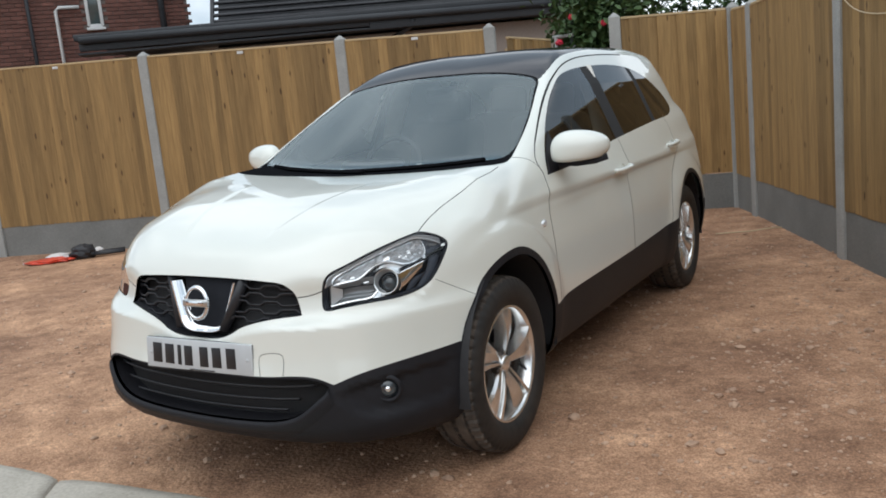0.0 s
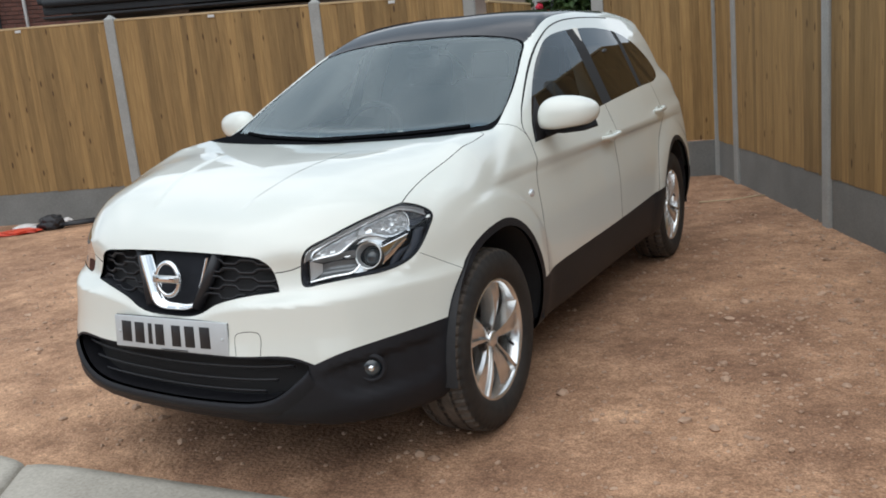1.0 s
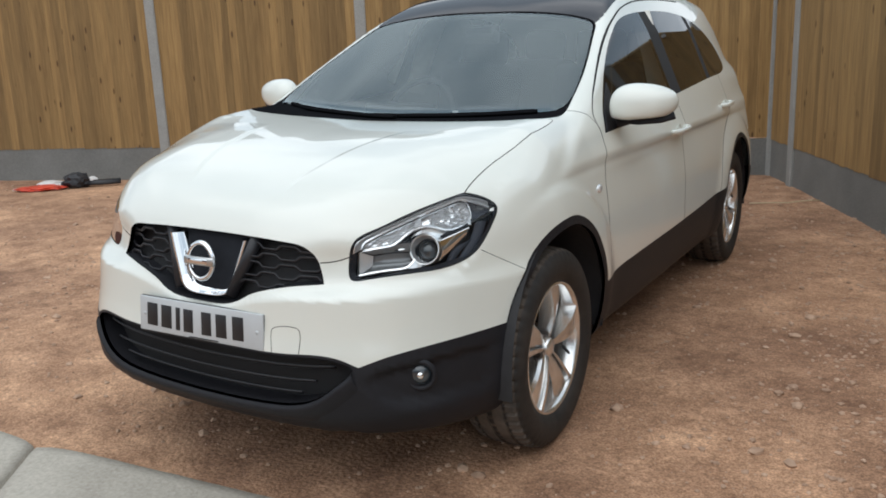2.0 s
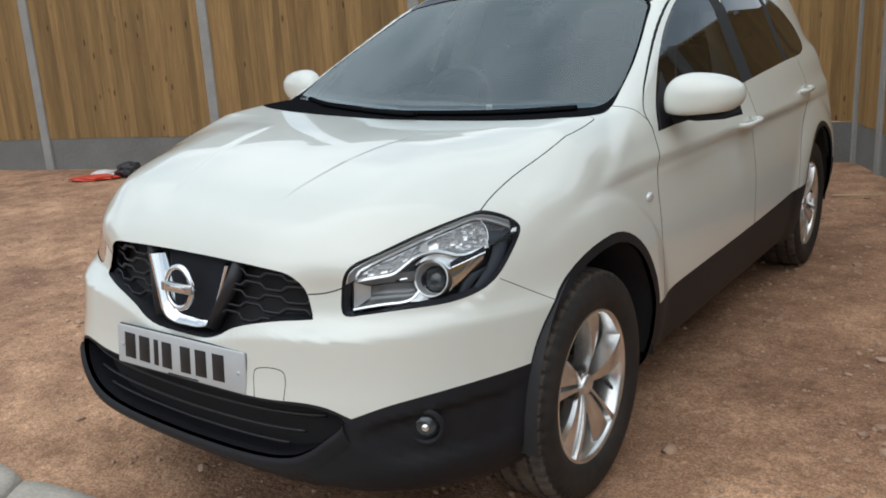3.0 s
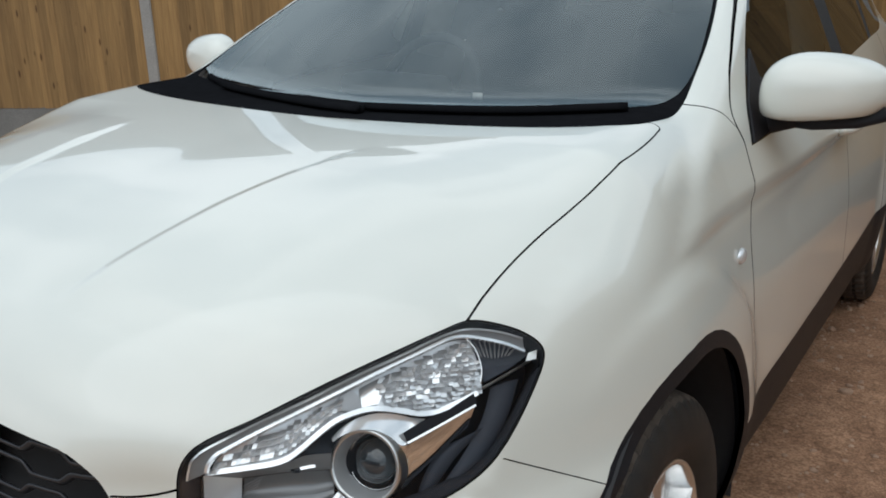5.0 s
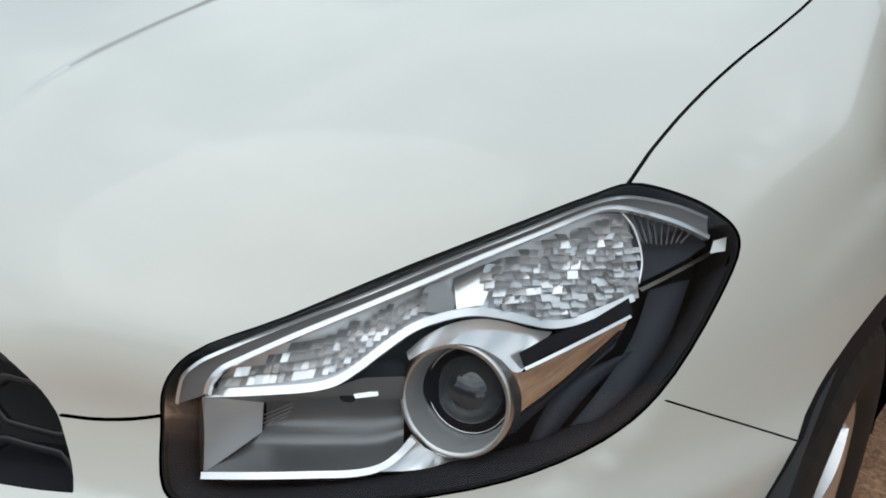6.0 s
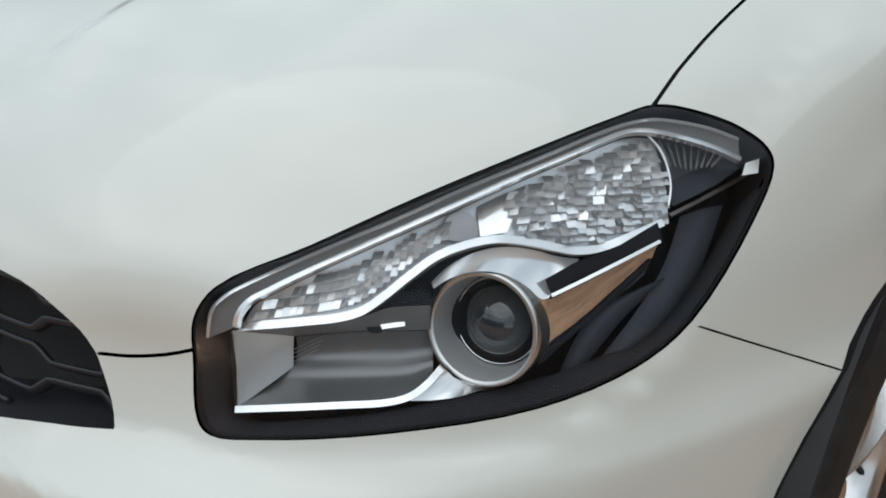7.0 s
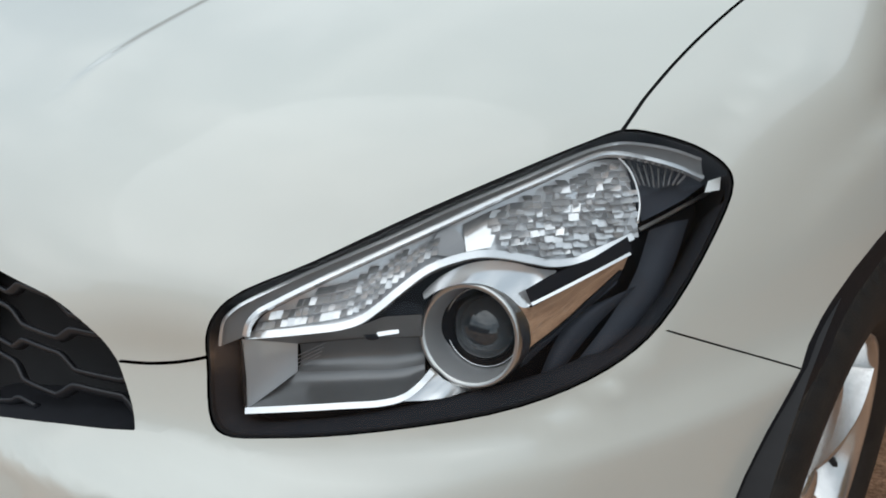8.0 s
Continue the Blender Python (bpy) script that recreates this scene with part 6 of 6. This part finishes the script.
# ---- litter by the fence, a scrap of string ----
def crumple(name, size, mat, parent, at, seed, text, flat=0.3):
    bm = bmesh.new()
    bmesh.ops.create_icosphere(bm, subdivisions=3, radius=1)
    for v in bm.verts:
        k = 1 + 0.35 * noise.noise(v.co * 2.2 + Vector((seed, 0, 0)))
        v.co = Vector((v.co.x * size[0] * k, v.co.y * size[1] * k, max(v.co.z, -0.6) * size[2] * k))
    ob = part(name, bm, mat, parent, text, smooth=False)
    ob.matrix_basis = pose(*at)
    return ob


litter = thing("litter_heap", "red and white plastic wrapper with black scraps by the fence", "litter", pose(-6.45, 4.30, 0.0, 0, 0, 38))
crumple("wrapper", (0.26, 0.14, 0.035), RED_PLASTIC, litter, (-0.26, -0.02, 0.02), 1, "red plastic wrapper")
crumple("wrapper_lining", (0.16, 0.10, 0.045), PALE_PLASTIC, litter, (-0.20, 0.10, 0.035), 2, "white lining")
crumple("black_scrap", (0.15, 0.10, 0.10), BLACK_RAG, litter, (0.10, 0.04, 0.065), 3, "black crumpled plastic scrap")
crumple("white_cup", (0.06, 0.05, 0.05), PALE_PLASTIC, litter, (0.27, 0.06, 0.06), 4, "white crumpled cup")
part("strap", tube([(0.20, 0.02, 0.05), (0.36, 0.02, 0.045), (0.58, 0.02, 0.05)], 0.038, 8, False, 0.6), BLACK_RAG, litter, "black strap")
part("pale_strip", tube([(-0.56, -0.02, 0.02), (-0.40, -0.06, 0.03), (-0.36, -0.12, 0.02)], 0.016, 6, False, 0.6), PALE_PLASTIC, litter, "white strip")
string = part("string_scrap", tube([(0.62, 5.55, 0.012), (0.78, 5.60, 0.016), (0.90, 5.62, 0.020), (1.02, 5.78, 0.016), (1.12, 5.86, 0.012)], 0.006, 6), ROPE)
tagged(string, "pale scrap of string lying on the earth", "string")

# ---- neighbours behind the fence ----
def facing(a, b):
    """A pose at a whose x axis runs to b."""
    return pose(a[0], a[1], 0, 0, 0, math.degrees(math.atan2(b[1] - a[1], b[0] - a[0])))


annexe = thing("annexe", "low beige rendered annexe with dark flat roof edge", "building", facing((-8.45, 7.00), (-2.75, 11.20)))
part("wall", box(7.1, 0.25, 2.55, 0.01, (3.55, 0.125, 1.275)), RENDER, annexe, "beige rendered wall")
part("side_wall", box(0.25, 4.0, 2.55, 0.01, (7.05, 2.2, 1.275)), RENDER, annexe, "beige rendered side wall")
part("side_wall", box(0.25, 4.0, 2.55, 0.01, (0.12, 2.2, 1.275)), RENDER, annexe, "beige rendered side wall")
part("fascia", box(4.25, 0.06, 0.17, 0.01, (1.75, -0.36, 2.72)), FASCIA, annexe, "dark roof edge board")
part("fascia", box(3.6, 0.06, 0.17, 0.01, (5.68, -0.36, 2.66)), FASCIA, annexe, "dark roof edge board")
part("soffit", box(7.8, 0.42, 0.03, 0.005, (3.50, -0.17, 2.60)), FASCIA, annexe, "dark soffit")
part("roof_deck", box(7.9, 4.6, 0.10, 0.02, (3.50, 1.95, 2.84)), FASCIA, annexe, "dark felt roof")
part("gutter", tube([(-0.35, -0.42, 2.79), (3.5, -0.42, 2.76), (7.45, -0.42, 2.73)], 0.055, 8), FASCIA, annexe, "black gutter")
part("downpipe", tube([(4.55, -0.40, 2.68), (4.50, -0.30, 2.58), (4.15, -0.06, 2.42), (4.10, -0.05, 2.0), (4.10, -0.05, 0.05)], 0.038, 8), FASCIA, annexe, "black downpipe")
slope_roof = thing("pitched_roof", "dark slatted pitched roof beyond the annexe", "roof", facing((-8.35, 8.9), (-5.5, 11.15)))
part("roof_deck", box(7.6, 0.05, 7.0, 0.0, (3.95, 0, 0)), FASCIA, slope_roof).matrix_basis = pose(0, 2.41, 4.57, -50)
for k in range(34):
    t = k / 13
    slat = part("roof_slat", box(3.9, 0.10, 0.035, 0.004), ROOF_TILE, slope_roof, smooth=False)
    slat.matrix_basis = pose(2.1, -0.25 + 2.4 * t * 0.77, 2.98 + 2.4 * t * 0.64, -12)
part("verge", box(0.06, 6.4, 0.10, 0.01), FASCIA, slope_roof, "dark verge").matrix_basis = pose(0.13, 2.13, 5.00, 40)

house = thing("brick_house", "dark red brick house with white window", "house", facing((-14.6, 5.70), (-10.55, 10.72)))
part("wall", box(6.45, 0.28, 6.2, 0.01, (3.225, 0.16, 3.1)), MORTAR, house, "mortared wall behind the bricks")
part("side_wall", box(0.28, 6.0, 6.2, 0.01, (6.31, 3.3, 3.1)), BRICK, house, "brick side wall")
part("roof", box(7.2, 7.2, 0.2, 0.02, (3.2, 3.3, 6.3)), ROOF_TILE, house, "dark roof")
brick_bm = box(0.2145, 0.03, 0.064, 0.004, segments=1)
BRICK_MESH = bpy.data.meshes.new("brick")
brick_bm.to_mesh(BRICK_MESH)
BRICK_MESH.materials.append(BRICK)
near_count = 0
rest_v, rest_f = [], []
cube_v = [(x, y, z) for x in (-0.107, 0.107) for y in (-0.015, 0.015) for z in (-0.032, 0.032)]
cube_f = [(0, 1, 3, 2), (4, 6, 7, 5), (0, 4, 5, 1), (2, 3, 7, 6), (0, 2, 6, 4), (1, 5, 7, 3)]
for row in range(30, 62):
    z = 0.04 + row * 0.075
    for col in range(29):
        x = 0.11 + col * 0.2245 + (0.112 if row % 2 else 0)
        if x > 6.42 or (4.55 < x < 4.87 and z > 3.42):
            continue
        if near_count < 298 and 2.2 < x < 6.4 and 2.75 < z < 3.95:
            ob = new("brick", BRICK_MESH)
            ob.parent = house
            ob.matrix_basis = pose(x, 0.008, z)
            near_count += 1
        else:
            k = len(rest_v)
            rest_v += [(x + p[0], 0.008 + p[1], z + p[2]) for p in cube_v]
            rest_f += [tuple(k + i for i in f) for f in cube_f]
tagged(from_lists("brickwork", rest_v, rest_f, BRICK, house, "outer brick courses", smooth=False), kind="stuff")
window = new("window")
window.parent = house
window.matrix_basis = pose(4.71, -0.01, 4.15)
tagged(window, "white framed window")
for nm, dims, at, mat in (("frame_side", (0.06, 0.06, 1.3), (-0.12, 0, 0), WHITE_PVC), ("frame_side", (0.06, 0.06, 1.3), (0.12, 0, 0), WHITE_PVC), ("frame_foot", (0.24, 0.06, 0.06), (0, 0, -0.65), WHITE_PVC), ("sill", (0.34, 0.12, 0.05), (0, -0.03, -0.71), WHITE_PVC), ("pane", (0.22, 0.01, 1.25), (0, 0.02, 0), PANE)):
    part(nm, box(*dims, 0.004, at), mat, window)
part("waste_pipe", tube([(4.46, -0.06, 3.86), (4.10, -0.06, 3.86), (4.04, -0.06, 3.80), (4.04, -0.06, 1.2)], 0.032, 8), WHITE_PVC, house, "white waste pipe")
part("downpipe", tube([(3.56, -0.07, 6.0), (3.58, -0.07, 1.0)], 0.035, 8), FASCIA, house, "black downpipe")
part("downpipe", tube([(5.95, -0.07, 6.0), (5.95, -0.07, 2.5)], 0.06, 8), FASCIA, house, "black downpipe")

shed = thing("dark_shed", "dark garden shed with white fascia beyond the fence", "shed", facing((-0.9, 10.9), (2.6, 11.7)))
part("wall", box(3.4, 2.0, 2.2, 0.02, (1.7, 1.0, 1.1)), FASCIA, shed, "dark shed wall")
part("roof", box(3.7, 2.3, 0.12, 0.02, (1.7, 1.0, 2.27)), ROOF_TILE, shed, "dark felt roof")
part("fascia", box(1.15, 0.04, 0.11, 0.004, (2.35, -0.18, 2.32)), WHITE_PVC, shed, "white fascia board")

# rose bush in the gap, with a metal frame beside it
rose = thing("rose_bush", "climbing rose bush with red flowers behind the fence", "bush", pose(-1.18, 8.05, 0))
stems = []
for k in range(9):
    rng = random.Random(60 + k)
    top = (rng.uniform(-0.55, 0.55), rng.uniform(-0.35, 0.35), rng.uniform(1.7, 2.55))
    stems.append(top)
    part("stem", tube([tuple(p) for p in rounded([(rng.uniform(-0.1, 0.1), rng.uniform(-0.1, 0.1), 0), (top[0] * 0.4, top[1] * 0.4, top[2] * 0.5), top], 5, closed=False)], 0.014, 6, taper=[1 - 0.06 * i for i in range(11)]), BARK, rose)
rng = random.Random(77)
leaf_v, leaf_f = [], []
for k in range(9500):
    stem = stems[rng.randrange(9)]
    h = rng.random() ** 0.6
    c = Vector((stem[0] * h, stem[1] * h, stem[2] * (0.35 + 0.65 * h))) + Vector((rng.gauss(0, 0.16), rng.gauss(0, 0.14), rng.gauss(0, 0.14)))
    size = rng.uniform(0.026, 0.055)
    turn_m = Euler((rng.uniform(-1, 1), rng.uniform(-1, 1), rng.uniform(0, math.tau))).to_matrix()
    base_k = len(leaf_v)
    for u, v, w in ((-1, 0, 0), (-0.3, 0.55, 0.12), (0.5, 0.45, 0.12), (1.1, 0, -0.1), (0.5, -0.45, 0.12), (-0.3, -0.55, 0.12)):
        leaf_v.append(c + turn_m @ Vector((u * size, v * size, w * size)))
    leaf_f += [(base_k, base_k + 1, base_k + 2, base_k + 3), (base_k, base_k + 3, base_k + 4, base_k + 5)]
tagged(from_lists("leaves", leaf_v, leaf_f, LEAF, rose, "small dark green leaves", smooth=False), kind="stuff")
for k, at in enumerate(((-0.40, -0.30, 1.95), (-0.33, -0.34, 1.72), (0.02, -0.3, 2.48), (-0.22, -0.3, 2.22), (0.15, -0.32, 2.1))):
    crumple("rose_flower", (0.045, 0.045, 0.04), PETAL, rose, at, 10 + k, "red rose flower")
frame_thing = thing("metal_frame", "grey metal frame beside the rose bush", "frame", pose(-1.62, 7.75, 0))
part("upright", tube([(0, 0, 0), (0, 0, 2.02)], 0.022, 8), CONCRETE, frame_thing)
part("upright", tube([(0.20, 0, 0), (0.20, 0, 2.0)], 0.018, 8), FASCIA, frame_thing)
part("crossbar", tube([(-0.02, 0, 1.86), (0.24, 0, 1.88)], 0.022, 8), CONCRETE, frame_thing)
part("top_bar", tube([(-0.04, 0, 2.02), (0.22, 0, 2.02)], 0.02, 8), CONCRETE, frame_thing)

# dark hedge beyond the bush
hedge = thing("hedge", "dark overgrown hedge beyond the annexe", "hedge", facing((-4.0, 11.6), (0.9, 12.6)))
rng = random.Random(91)
hedge_v, hedge_f = [], []
for k in range(9500):
    x, y = rng.uniform(0, 4.9), rng.gauss(0.4, 0.28)
    z = rng.uniform(1.2, 4.3 + 0.5 * noise.noise((x * 1.2, 3.0, 1.0)))
    size = rng.uniform(0.05, 0.10)
    turn_m = Euler((rng.uniform(-1, 1), rng.uniform(-1, 1), rng.uniform(0, math.tau))).to_matrix()
    base_k = len(hedge_v)
    for u, v, w in ((-1, 0, 0), (0, 0.5, 0.15), (1.1, 0, -0.1), (0, -0.5, 0.15)):
        hedge_v.append(Vector((x, y, z)) + turn_m @ Vector((u * size, v * size, w * size)))
    hedge_f.append((base_k, base_k + 1, base_k + 2, base_k + 3))
tagged(from_lists("leaves", hedge_v, hedge_f, LEAF, hedge, "dark green leaves", smooth=False), kind="stuff")
for k in range(5):
    part("stem", tube([(0.5 + k, 0.4, 0), (0.55 + k, 0.42, 1.4), (0.5 + k, 0.4, 2.6)], 0.05, 7, taper=[1, 0.7, 0.3]), BARK, hedge)

# plain unseen houses added behind the eye, to close the yard in reflections
for k, (a, b, h) in enumerate((((14.0, -26.0), (-16.0, -30.0), 5.2), ((-30.0, -20.0), (-32.0, 2.0), 5.0))):
    far = thing("terrace_house", "added unseen brick terrace that closes the yard for reflections", "house", facing(a, b), "closing houses")
    span = math.dist(a, b)
    part("wall", box(span, 0.3, h, 0.02, (span / 2, 0, h / 2)), BRICK, far, "red brick wall")
    part("roof", box(span + 0.4, 2.5, 0.2, 0.02, (span / 2, -1.0, h + 0.5)), ROOF_TILE, far, "dark tiled roof")
